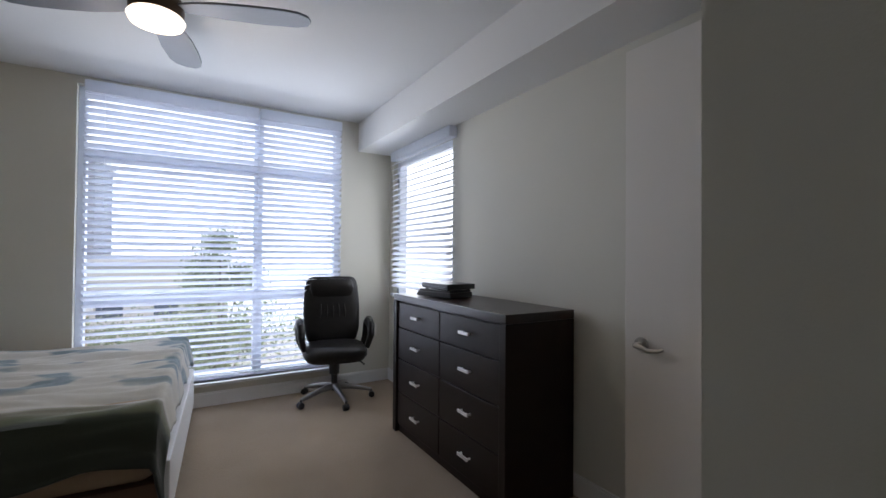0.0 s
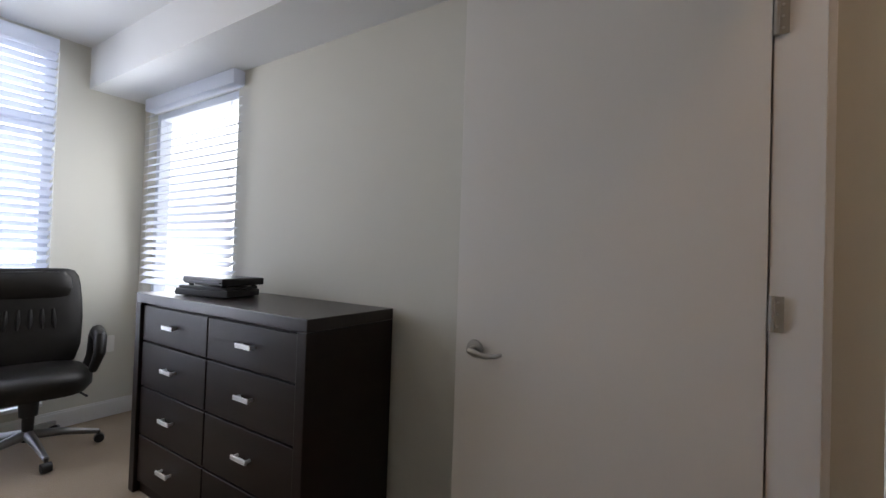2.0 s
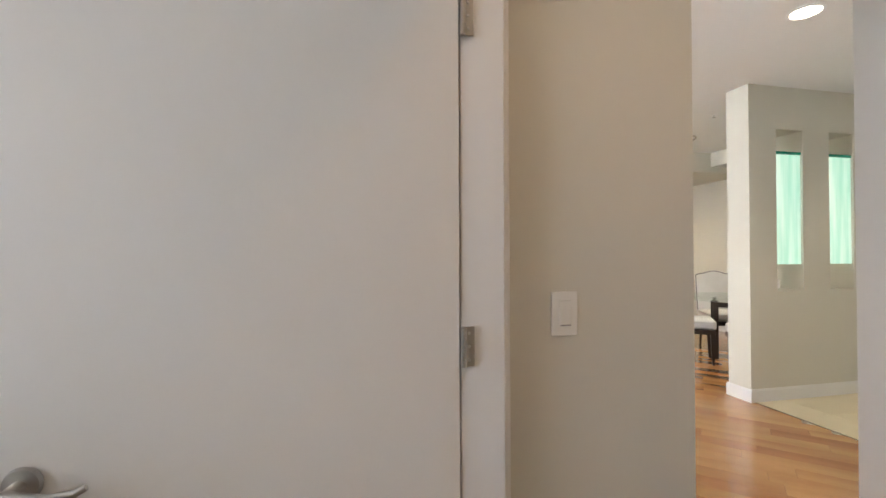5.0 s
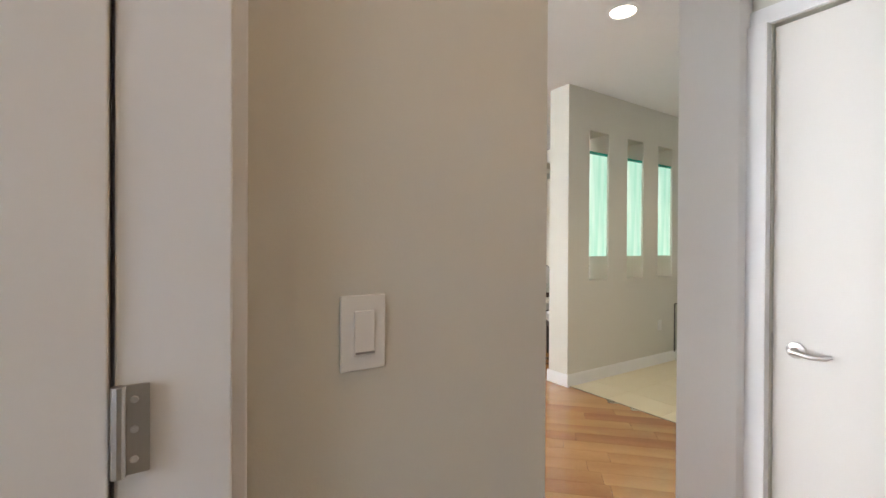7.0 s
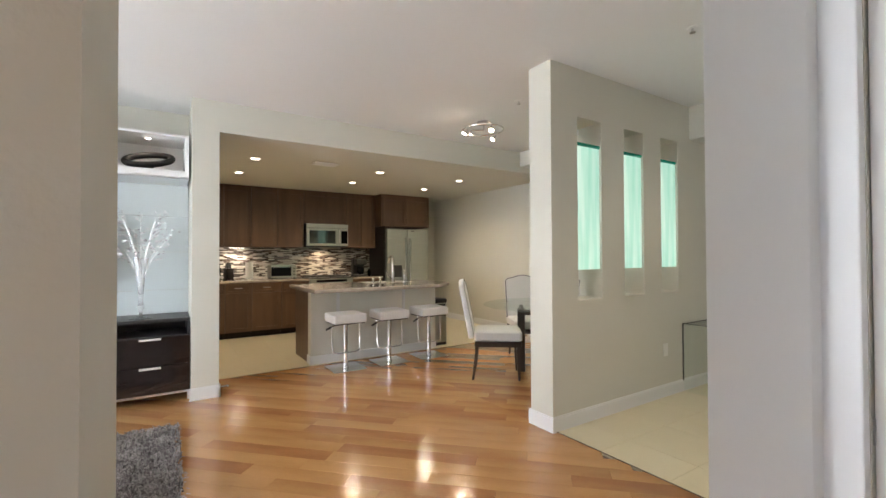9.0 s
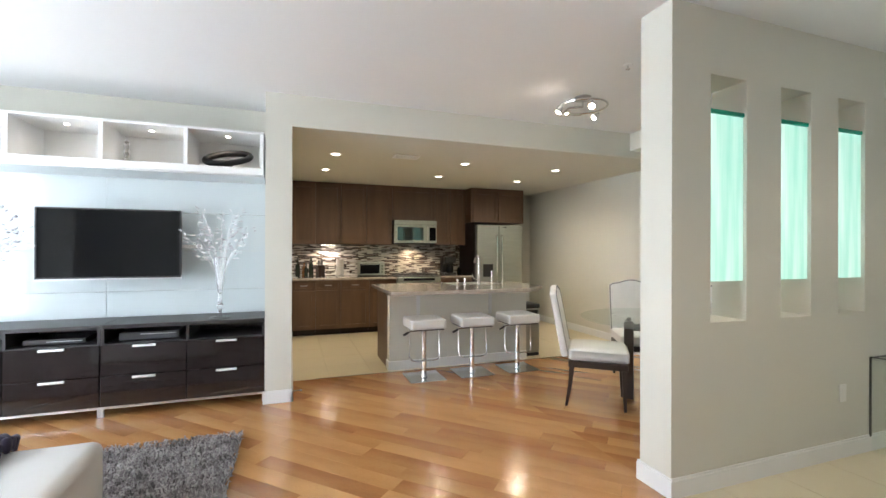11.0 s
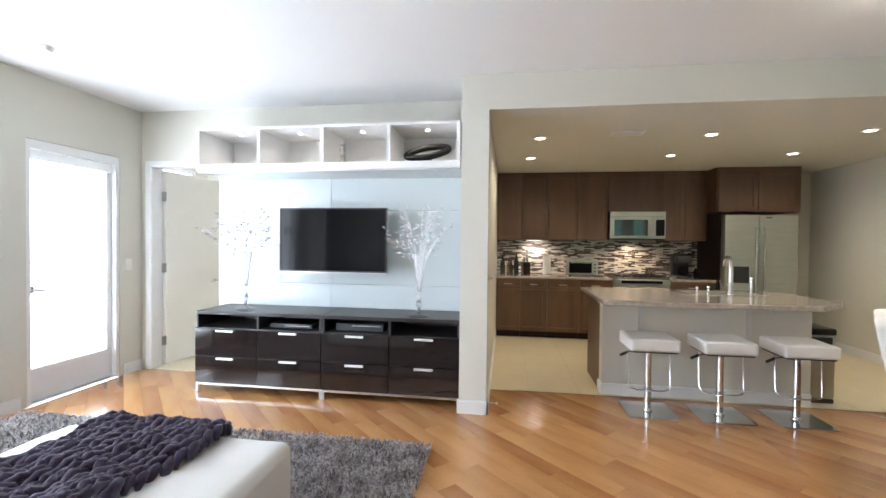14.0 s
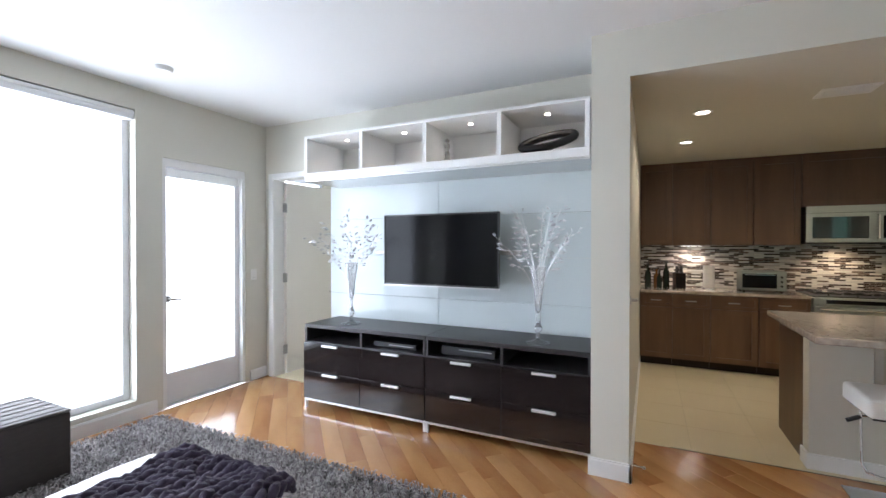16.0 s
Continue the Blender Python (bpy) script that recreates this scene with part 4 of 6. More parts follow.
for k in (14, 22, 35):
    x, y, z = ring[k]
    tip = Matrix.Translation((x, y, z - 0.03)) @ pose(0, 0, 0, 0, 35 if k != 35 else -50, math.degrees(math.atan2(y, x)) + 150)
    h = part("spot_head", Build().tube([(x, y, z), (x, y, z - 0.034)], 0.006, 8).lathe([(0, 0.004), (0.013, 0), (0.017, -0.02), (0.028, -0.055), (0.026, -0.055), (0.0, -0.03)], sides=16, m=tip), CHROME, tl, smooth=True)
    part("bulb", Build().lathe([(0, -0.035), (0.024, -0.052), (0.024, -0.06), (0, -0.068)], sides=14, m=tip), BULBON, h)
    up = k == 14
    spot("track_lamp", (5.05 + x * (1.1 if up else 1), -3.22 + y * (1.1 if up else 1), TOP_Z + z - (0.07 if up else 0.14)), (5.05 + x * (5 if up else 3.2), -3.22 + y * (5 if up else 3.2), TOP_Z + 0.2 if up else 0), 1.5 if up else 17, SOFT, 165 if up else 120, 1.0)

sd = thing("smoke_detector", "round white smoke detector on the ceiling", "smoke detector", (5.0, 2.325, TOP_Z))
part("body", Build().lathe([(0, 0), (0.065, 0), (0.065, -0.012), (0.055, -0.032), (0.03, -0.036), (0, -0.036)], sides=28), WHITE, sd, smooth=True)
for x, y in ((4.37, -3.10), (2.82, -3.134)):
    sp = thing("sprinkler", "small chrome fire sprinkler on the ceiling", "sprinkler", (x, y, TOP_Z))
    part("escutcheon", Build().lathe([(0, 0), (0.035, 0), (0.03, -0.006), (0, -0.008)], sides=20), WHITE, sp, smooth=True)
    part("head", Build().tube([(0, 0, -0.006), (0, 0, -0.03)], 0.007, 8).lathe([(0, -0.03), (0.018, -0.03), (0.018, -0.033), (0, -0.034)], sides=14), CHROME, sp)

# ---- television wall ----
tw0, tw1 = -0.538, 2.00
for k, (z0, z1) in enumerate(((0.0, 0.42), (0.42, 0.96), (0.96, 1.33), (1.33, 1.68), (1.68, 2.02))):
    for y0, y1 in ((tw0, 0.80), (0.80, tw1)):
        p = part("wall_glass_panel", Build().box(6.44, 6.466, y0 + 0.0012, y1 - 0.0012, z0 + 0.0012, z1 - 0.0012, 0.0015), BACKGLASS)
        tagged(p, "pale blue glossy back-painted glass wall panel", "wall panel", "glass wall panels")


def media_unit(at):
    """A low two-bay unit, front facing local -x, 1.2 wide."""
    t = thing("media_console", "low dark gloss wood-grain media unit on silver legs", "media console", at, group="media units under the television")
    W, D = 1.205, 0.47
    part("top", Build().box(-D, 0, 0.001, W - 0.001, 0.705, 0.735, 0.002), BODYDK, t)
    part("bottom", Build().box(-D, 0, 0.001, W - 0.001, 0.085, 0.105, 0.002), BODYDK, t)
    for y in (0.001, W / 2 - 0.012, W - 0.021):
        part("upright", Build().box(-D, 0, y, y + 0.02, 0.1055, 0.7045, 0.001), BODYDK, t)
    part("back_panel", Build().box(-0.012, -0.002, 0.022, W - 0.022, 0.106, 0.704), BODYDK, t)
    part("shelf", Build().box(-D + 0.002, -0.013, 0.022, W - 0.022, 0.572, 0.586), BODYDK, t)
    for y0, y1 in ((0.003, W / 2 - 0.003), (W / 2 + 0.003, W - 0.003)):
        for z0, z1 in ((0.09, 0.328), (0.333, 0.578)):
            d = part("drawer_front", Build().box(-D - 0.018, -D - 0.001, y0, y1, z0, z1, 0.0015), ZEBRANO, t)
            yc = (y0 + y1) / 2
            part("handle", Build().box(-D - 0.042, -D - 0.022, yc - 0.08, yc + 0.08, z1 - 0.022, z1 - 0.004, 0.003).box(-D - 0.022, -D - 0.0182, yc - 0.07, yc + 0.07, z1 - 0.017, z1 - 0.009), PULL, d, "flat silver pull handle")
    fr = part("leg_frame", Build().box(-D - 0.004, -D + 0.018, 0.0, W, 0.066, 0.084, 0.001).box(-0.05, -0.03, 0.0, W, 0.066, 0.084, 0.001), ALU, t, "silver square-tube leg frame")
    for y in (0.0, W - 0.02):
        for x in (-D - 0.004, -0.05):
            part("leg", Build().box(x, x + 0.02, y, y + 0.02, 0.0, 0.0655, 0.001), ALU, fr)
    return t


media_unit((6.42, -0.535, 0))
media_unit((6.42, 0.673, 0))
for y, w, h in ((1.0, 0.40, 0.045), (0.36, 0.43, 0.07)):
    st = thing("set_top_box", "slim black and silver media player in the open bay", "media player", (6.17, y, 0.586))
    part("case", Build().box(-0.14, 0.14, -w / 2, w / 2, 0.006, h, 0.003), BLACK, st)
    part("fascia", Build().box(-0.146, -0.1405, -w / 2 + 0.01, w / 2 - 0.01, 0.014, h - 0.008, 0.001), surface("dark_fascia", (0.07, 0.07, 0.075), rough=0.2), st)
    part("front_line", Build().box(-0.148, -0.1465, -w / 2 + 0.02, w / 2 - 0.15, h - 0.02, h - 0.015), ALU, st)
    for s in (-1, 1):
        part("foot", Build().box(-0.12, 0.12, s * (w / 2 - 0.05) - 0.01, s * (w / 2 - 0.05) + 0.01, 0, 0.0055), BLACK, st)

# white wall shelf with four lit bays
sh = thing("wall_shelf", "white four-bay wall shelf with small lights", "wall shelf", (5.95, -0.52, 2.0))
W, D, H = 2.40, 0.516, 0.385
part("bottom", Build().box(0, D, 0, W, 0, 0.06, 0.002), WHITE, sh)
part("top", Build().box(0, D, 0, W, H - 0.022, H, 0.002), WHITE, sh)
part("back", Build().box(D - 0.012, D, 0.001, W - 0.001, 0.0605, H - 0.0225), WHITE, sh)
for i in range(5):
    y = i * (W - 0.03) / 4
    part("divider", Build().box(0, D - 0.013, y, y + 0.03, 0.0605, H - 0.0225, 0.001), WHITE, sh)
part("shadow_strip", Build().box(0.02, D, 0.0, W, -0.012, -0.0005), ALU, sh)
for i in range(4):
    y = (i + 0.5) * (W - 0.03) / 4 + 0.015
    lt = part("puck_light", Build().lathe([(0, 0), (0.017, 0), (0.017, -0.004), (0.015, -0.005), (0, -0.005)], (0.2, y, H - 0.0226), 20), LAMPON, sh, "lit puck light")
    spot("shelf_lamp", (5.95 + 0.2, -0.52 + y, 2.0 + H - 0.04), (5.95 + 0.2, -0.52 + y, 0), 1.1, SOFT, 150)
rg = thing("ring_sculpture", "dark oval ring sculpture lying in the shelf", "sculpture", (6.14, -0.215, 2.06), 20)
pts = [(0.10 * math.cos(a), 0.185 * math.sin(a), 0.108 - 0.045 * math.sin(a) + 0.055 * math.cos(a)) for a in [2 * math.pi * k / 40 for k in range(40)]]
part("ring", Build().tube(pts, 0.028, 10, closed=True), surface("dark_bronze", (0.007, 0.0065, 0.0065), (0.018, 0.016, 0.015), 0.5, spec=0.3), rg, smooth=True)
part("foot", Build().box(-0.03, 0.03, -0.03, 0.03, 0, 0.052, 0.004), BLACK, rg)
fg = part("figurine", Build().lathe([(0, 0), (0.03, 0), (0.032, 0.02), (0.016, 0.03), (0.02, 0.06), (0.012, 0.09), (0.02, 0.11), (0.022, 0.135), (0.012, 0.15), (0.02, 0.165), (0, 0.185)], sides=16), surface("dark_light_figurine", (0.6, 0.56, 0.5), (0.02, 0.012, 0.012), 0.4, scale=30), smooth=True)
fg.location = (6.04, 0.53, 2.0605)
tagged(fg, "small dark and pale figurine standing in the shelf", "figurine")

# television
tv = thing("television", "large black flat television on a wall arm", "television", (6.195, 0.683, 1.39), 0)
part("bezel", wall_mesh("y", -0.515, 0.515, -0.012, 0.03, -0.295, 0.295, [(-0.505, 0.505, -0.283, 0.285)]), BLACK, tv)
part("screen", Build().box(-0.006, 0.006, -0.5045, 0.5045, -0.2825, 0.2845), SCREEN, tv)
part("back_shell", Build().box(0.0305, 0.07, -0.45, 0.45, -0.26, 0.26, 0.015), BLACK, tv)
part("chin_strip", Build().box(-0.014, 0.03, -0.515, 0.515, -0.306, -0.2955, 0.002), ALU, tv, "thin silver strip along the lower edge")
part("wall_arm", Build().box(0.071, 0.13, -0.66, 0.66, -0.04, -0.005, 0.004).box(0.13, 0.244, -0.05, 0.05, -0.10, 0.10, 0.004), NICKEL, tv, "brushed metal mounting arm")


LEAFGLASS = surface("crystal_leaf", (0.93, 0.93, 0.95), (0.66, 0.67, 0.70), 0.04, 0.0, scale=60, bump=0.0, object_random=1.3, coat=0.5)
LEAFGLASS.node_tree.nodes["Principled BSDF"].inputs["Transmission Weight"].default_value = 0.25


def crystal_leaf_mesh():
    """A small faceted almond-shaped crystal drop along z."""
    bm = bmesh.new()
    tip, end = bm.verts.new((0, 0, 0)), bm.verts.new((0, 0, 0.052))
    mid = [bm.verts.new(p) for p in ((0.0125, 0, 0.026), (0, 0.005, 0.024), (-0.0125, 0, 0.026), (0, -0.005, 0.024))]
    for a, b in zip(mid, mid[1:] + mid[:1]):
        bm.faces.new((tip, b, a)), bm.faces.new((a, b, end))
    return bm


def crystal_vase(at, seed):
    """A tall clear trumpet vase with twigs of crystal leaves."""
    rng = random.Random(seed)
    t = thing("crystal_vase", "tall clear glass trumpet vase with crystal leaf branches", "vase", at, group="crystal vases")
    prof = [(0, 0), (0.082, 0), (0.085, 0.006), (0.035, 0.018), (0.016, 0.03), (0.013, 0.075), (0.026, 0.09), (0.03, 0.105), (0.026, 0.12), (0.016, 0.135), (0.02, 0.22), (0.032, 0.36), (0.058, 0.54), (0.054, 0.54), (0.028, 0.36), (0.013, 0.23), (0, 0.21)]
    part("vase", Build().lathe(prof, sides=28), CRYSTAL, t, smooth=True)
    shared = None
    for k in range(10):
        a = 2 * math.pi * k / 10 + rng.uniform(-0.25, 0.25)
        lean, top = (0.31 if k % 2 else 0.19) * rng.uniform(0.85, 1.15), (0.76 if k % 2 else 0.93) * rng.uniform(0.93, 1.06)
        way = lambda f: Vector((math.cos(a) * lean * f ** 1.7, math.sin(a) * lean * f ** 1.7, 0.26 + (top - 0.26) * f))
        br = part("branch", Build().tube([way(f) for f in (0, 0.25, 0.5, 0.75, 1)], [0.0035, 0.003, 0.0026, 0.0022, 0.0014], 5), ALU, t)
        for q in range(17):
            f = 0.5 + 0.5 * q / 16
            d = Vector((math.cos(a) + rng.gauss(0, 0.9), math.sin(a) + rng.gauss(0, 0.9), rng.uniform(-0.3, 1.1))).normalized()
            m = Matrix.Translation(way(f) + d * rng.uniform(0.004, 0.04)) @ d.to_track_quat("Z", "Y").to_matrix().to_4x4()
            if shared is None:
                leaf = part("crystal_leaf", crystal_leaf_mesh(), LEAFGLASS, br)
                shared = leaf.data
            else:
                leaf = new("crystal_leaf", shared)
                leaf.parent = br
            size = rng.uniform(0.7, 1.15)
            leaf.matrix_basis = m @ Matrix.Diagonal((size, size, size, 1)) @ pose(0, 0, 0, 0, 0, rng.uniform(0, 180))
    return t


crystal_vase((6.12, 1.50, 0.735), 3)
crystal_vase((6.08, -0.16, 0.735), 5)

# ---- chaise, throw, rug, side table ----
def cushion_mesh(x0, x1, y0, y1, z0, z1, bev, sag=0.012):
    b = Build().box(x0, x1, y0, y1, z0, z1)
    bmesh.ops.subdivide_edges(b.bm, edges=b.bm.edges[:], cuts=7, use_grid_fill=True)
    bmesh.ops.bevel(b.bm, geom=[e for e in b.bm.edges if len(e.link_faces) == 2 and e.calc_face_angle(0) > 1], offset=bev, segments=3, affect="EDGES", profile=0.5)
    for v in b.bm.verts:
        u, w = (v.co.x - x0) / (x1 - x0) * 2 - 1, (v.co.y - y0) / (y1 - y0) * 2 - 1
        if v.co.z > z1 - 0.01:
            v.co.z += sag * (1 - u * u) * (1 - w * w) + 0.006 * noise.noise(v.co * 5)
    return b


ch = thing("ottoman", "long white leather ottoman standing on the shag rug", "ottoman", (3.42, 0.705, 0.018))
part("cushion", cushion_mesh(-0.62, 0.92, -0.615, 0.615, 0.05, 0.41, 0.045), WHITELEATHER, ch, smooth=True)
part("base", Build().box(-0.6, 0.9, -0.595, 0.595, 0.04, 0.0495), DARKLEG, ch)
for x, y in ((-0.54, -0.5), (0.84, -0.5), (-0.54, 0.5), (0.84, 0.5)):
    part("leg", Build().box(x - 0.03, x + 0.03, y - 0.03, y + 0.03, 0, 0.0395), DARKLEG, ch)

# chunky knitted throw: rows of thick interlocking stitches
PURPLE = surface("dark_plum_wool", (0.022, 0.014, 0.032), (0.052, 0.037, 0.07), 0.95, scale=30, fine=260, bump=0.6, depth=0.006, sheen=0.1)
th = thing("throw_blanket", "dark plum chunky knitted wool throw lying across the ottoman", "throw blanket")


def lie(u, v):
    """A spot on the rumpled throw, u along and v across, both 0 to 1."""
    x = 3.0 + u * 1.4 + 0.025 * noise.noise((u * 4, v * 4, 2))
    y = 0.46 + v * 0.63 + 0.035 * math.sin(u * 5) * (1 - v) + 0.025 * noise.noise((u * 7, v * 5, 5))
    z = 0.452 + 0.03 * noise.noise((x * 6, y * 6, 7)) + 0.014 * noise.noise((x * 15, y * 15, 3)) - 0.9 * max(0.0, u - 0.955)
    return Vector((x, y, z))


under = bmesh.new()
grid = [[under.verts.new(lie(0.02 + i / 25, 0.03 + j / 17) - Vector((0, 0, 0.012))) for j in range(17)] for i in range(25)]
for i in range(24):
    for j in range(16):
        under.faces.new((grid[i][j], grid[i + 1][j], grid[i + 1][j + 1], grid[i][j + 1]))
bmesh.ops.solidify(under, geom=under.faces[:], thickness=0.012)
part("knit_ground", under, PURPLE, th, smooth=True)
rk = random.Random(9)
kn = Build()
ROWS, COLS = 13, 27
for j in range(ROWS):
    for i in range(COLS):
        for side in (-1, 1):
            u, v = (i + 0.5 * (j % 2) + rk.uniform(-0.18, 0.18)) / COLS, (j + 0.5 + rk.uniform(-0.15, 0.15)) / ROWS
            r = rk.uniform(0.0155, 0.0225)
            du, dv = 0.72 / COLS, side * 0.62 / ROWS
            lift = rk.uniform(0.0, 0.016)
            path = [lie(u - du, v + dv * 1.15) - Vector((0, 0, 0.006)), lie(u - du * 0.7, v + dv) + Vector((0, 0, 0.008 + lift)), lie(u - du * 0.1, v + dv * 0.7) + Vector((0, 0, 0.019 + lift)), lie(u + du * 0.5, v + dv * 0.35) + Vector((0, 0, 0.016 + lift)), lie(u + du * 1.1, v) - Vector((0, 0, 0.006))]
            kn.tube(path, [r * 0.5, r * 0.95, r * 1.1, r * 0.95, r * 0.5], 9)
tagged(part("knit_stitch", kn, PURPLE, th, smooth=True), kind="stuff")

tb = thing("side_table", "dark woven block side table on the rug", "side table", (4.19, 2.58, 0.018))
part("body", Build().box(-0.25, 0.25, -0.25, 0.25, 0, 0.39, 0.012), surface("dark_brown_weave", (0.020, 0.014, 0.012), (0.034, 0.025, 0.022), 0.5, scale=30, stretch=(1, 1, 4), fine=80, bump=0.4), tb)
WEAVETOP = surface("grey_brown_weave_top", (0.07, 0.058, 0.054), (0.13, 0.115, 0.108), 0.6, spec=0.25, scale=12, stretch=(1, 6, 1), fine=60, bump=0.3)
for i in range(12):
    y0 = -0.25 + i * 0.5 / 12
    part("top_strip", Build().box(-0.25, 0.25, y0 + 0.001, y0 + 0.5 / 12 - 0.001, 0.3905, 0.406 + 0.003 * (i % 2), 0.003, seg=1), WEAVETOP, tb, "grey-brown ribbed woven strip")

# shag rug: a backing and many twisted tufts
rug = thing("rug", "grey shaggy pile rug on the wooden floor", "rug", (0, 0, 0))
RUG = surface("grey_shag", (0.09, 0.077, 0.075), (0.44, 0.40, 0.385), 0.9, scale=9, fine=200, bump=0.2, island=1.1, sheen=0.2)
part("backing", Build().box(2.62, 5.20, -0.40, 2.75, 0.002, 0.012), RUG, rug)
rr = np.random.RandomState(4)
N = 52000
bx_, by_ = rr.uniform(2.6, 5.235, N), rr.uniform(-0.43, 2.78, N)
keep = ~((bx_ > 2.85) & (bx_ < 4.3) & (by_ > 0.14) & (by_ < 1.2)) & (rr.uniform(0, 1, N) < np.where(bx_ < 3.6, 0.6, 1.0))
bx_, by_ = bx_[keep], by_[keep]
N = len(bx_)
an, ln, le = rr.uniform(0, 2 * np.pi, N), rr.uniform(0.014, 0.042, N), rr.uniform(0.022, 0.042, N)
wd = rr.uniform(0.0028, 0.005, N)
cx, sx = np.cos(an), np.sin(an)
P = np.zeros((N, 6, 3))
for k, (f, zf, wf) in enumerate(((0, 0, 1), (0.5, 0.85, 1), (1.0, 0.9, 0.5))):
    for s in (0, 1):
        g = (1 if s else -1) * wd * wf
        P[:, k * 2 + s] = np.stack([bx_ + cx * ln * f - sx * g, by_ + sx * ln * f + cx * g, 0.010 + le * zf * (1.0 if k < 2 else 0.8)], 1)
idx = np.arange(N)[:, None] * 6
F4 = np.concatenate([idx + np.array([[0, 1, 3, 2]]), idx + np.array([[2, 3, 5, 4]])]).tolist()
me = bpy.data.meshes.new("shag")
me.from_pydata(P.reshape(-1, 3).tolist(), [], F4)
me.materials.append(RUG)
pile = new("shag", me)
pile.parent = rug
tagged(pile, kind="stuff")

# ---- kitchen ----
def shaker(b_parent, name, x, y0, y1, z0, z1, handle=None):
    """A framed cabinet front facing -x: a proud rim round a sunk panel."""
    r = 0.055 if (z1 - z0) > 0.25 else 0.03
    d = part(name, wall_mesh("y", y0, y1, x - 0.02, x, z0, z1, [(y0 + r, y1 - r, z0 + r, z1 - r)]), WALNUT, b_parent)
    part("panel", Build().box(x - 0.007, x - 0.002, y0 + r, y1 - r, z0 + r, z1 - r), WALNUT, d)
    if handle:
        yc, zc, vert = handle
        q = [(x - 0.02, yc, zc - 0.05), (x - 0.045, yc, zc - 0.05), (x - 0.045, yc, zc + 0.05), (x - 0.02, yc, zc + 0.05)] if vert else [(x - 0.02, yc - 0.05, zc), (x - 0.045, yc - 0.05, zc), (x - 0.045, yc + 0.05, zc), (x - 0.02, yc + 0.05, zc)]
        part("handle", Build().tube(q, 0.005, 6), NICKEL, d)
    return d


def cabinet(name, label, x0, x1, y0, y1, z0, z1, fronts, toe=False):
    t = thing(name, label, "cabinet", (0, 0, 0), group="kitchen cabinets")
    part("body", Build().box(x0, x1, y0 + 0.001, y1 - 0.001, z0 + (0.1 if toe else 0), z1), WALNUT, t)
    if toe:
        part("toe_kick", Build().box(x0 + 0.07, x1, y0 + 0.001, y1 - 0.001, z0, z0 + 0.0995), ESPRESSO, t)
    for f in fronts:
        shaker(t, *f)
    return t


UX, BX, KW = 9.03, 8.76, 9.358
# base units
ys = [-0.765, -1.11, -1.49, -1.94, -2.39]
for a, b in zip(ys, ys[1:]):
    cabinet("base_cabinet", "brown wooden base cabinet with drawer over door", BX, KW, b, a, 0.0, 0.865,
            [("drawer", BX - 0.001, b + 0.006, a - 0.006, 0.715, 0.855, ((a + b) / 2, 0.785, False)), ("door", BX - 0.001, b + 0.006, a - 0.006, 0.11, 0.705, None)], True)
cabinet("base_cabinet", "brown wooden base cabinet beside the cooker", BX, KW, -3.735, -3.155, 0.0, 0.865,
        [("drawer", BX - 0.001, -3.729, -3.161, 0.715, 0.855, (-3.44, 0.785, False)), ("door", BX - 0.001, -3.729, -3.161, 0.11, 0.705, None)], True)
for a, b in ((-0.765, -2.39), (-3.155, -3.735)):
    wt = part("worktop", Build().box(8.725, KW, b + 0.001, a - 0.001, 0.866, 0.90, 0.006), GRANITE)
    tagged(wt, "speckled beige granite worktop on the base cabinets", "worktop")
# cooker
ck = thing("cooker", "stainless steel slide-in gas cooker", "cooker", (8.74, -2.772, 0))
part("body", Build().box(0.02, 0.61, -0.375, 0.375, 0.05, 0.89, 0.004), STEEL, ck)
part("oven_door", Build().box(-0.01, 0.019, -0.37, 0.37, 0.22, 0.80, 0.004), STEEL, ck)
part("oven_window", Build().box(-0.0135, -0.0105, -0.29, 0.29, 0.36, 0.72), SCREEN, ck)
part("control_panel", Build().box(-0.02, 0.0195, -0.375, 0.375, 0.81, 0.89, 0.006), STEEL, ck)
part("display", Build().box(-0.0235, -0.0205, -0.27, 0.27, 0.83, 0.87), SCREEN, ck)
part("door_handle", Build().tube([(-0.01, -0.33, 0.775), (-0.05, -0.33, 0.775), (-0.05, 0.33, 0.775), (-0.01, 0.33, 0.775)], 0.01, 8), CHROME, ck)
part("hob_plate", Build().box(0.03, 0.60, -0.37, 0.37, 0.8905, 0.902), BLACK, ck)
for y in (-0.23, 0.0, 0.23):
    part("grate", Build().tube([(0.06, y - 0.1, 0.925), (0.56, y - 0.1, 0.925), (0.56, y + 0.1, 0.925), (0.06, y + 0.1, 0.925)], 0.008, 6, closed=True).tube([(0.06, y, 0.925), (0.56, y, 0.925)], 0.007, 6).tube([(0.2, y - 0.1, 0.925), (0.2, y + 0.1, 0.925)], 0.007, 6).tube([(0.42, y - 0.1, 0.925), (0.42, y + 0.1, 0.925)], 0.007, 6).tube([(0.06, y, 0.9025), (0.06, y, 0.925)], 0.007, 6).tube([(0.56, y, 0.9025), (0.56, y, 0.925)], 0.007, 6), BLACK, ck)
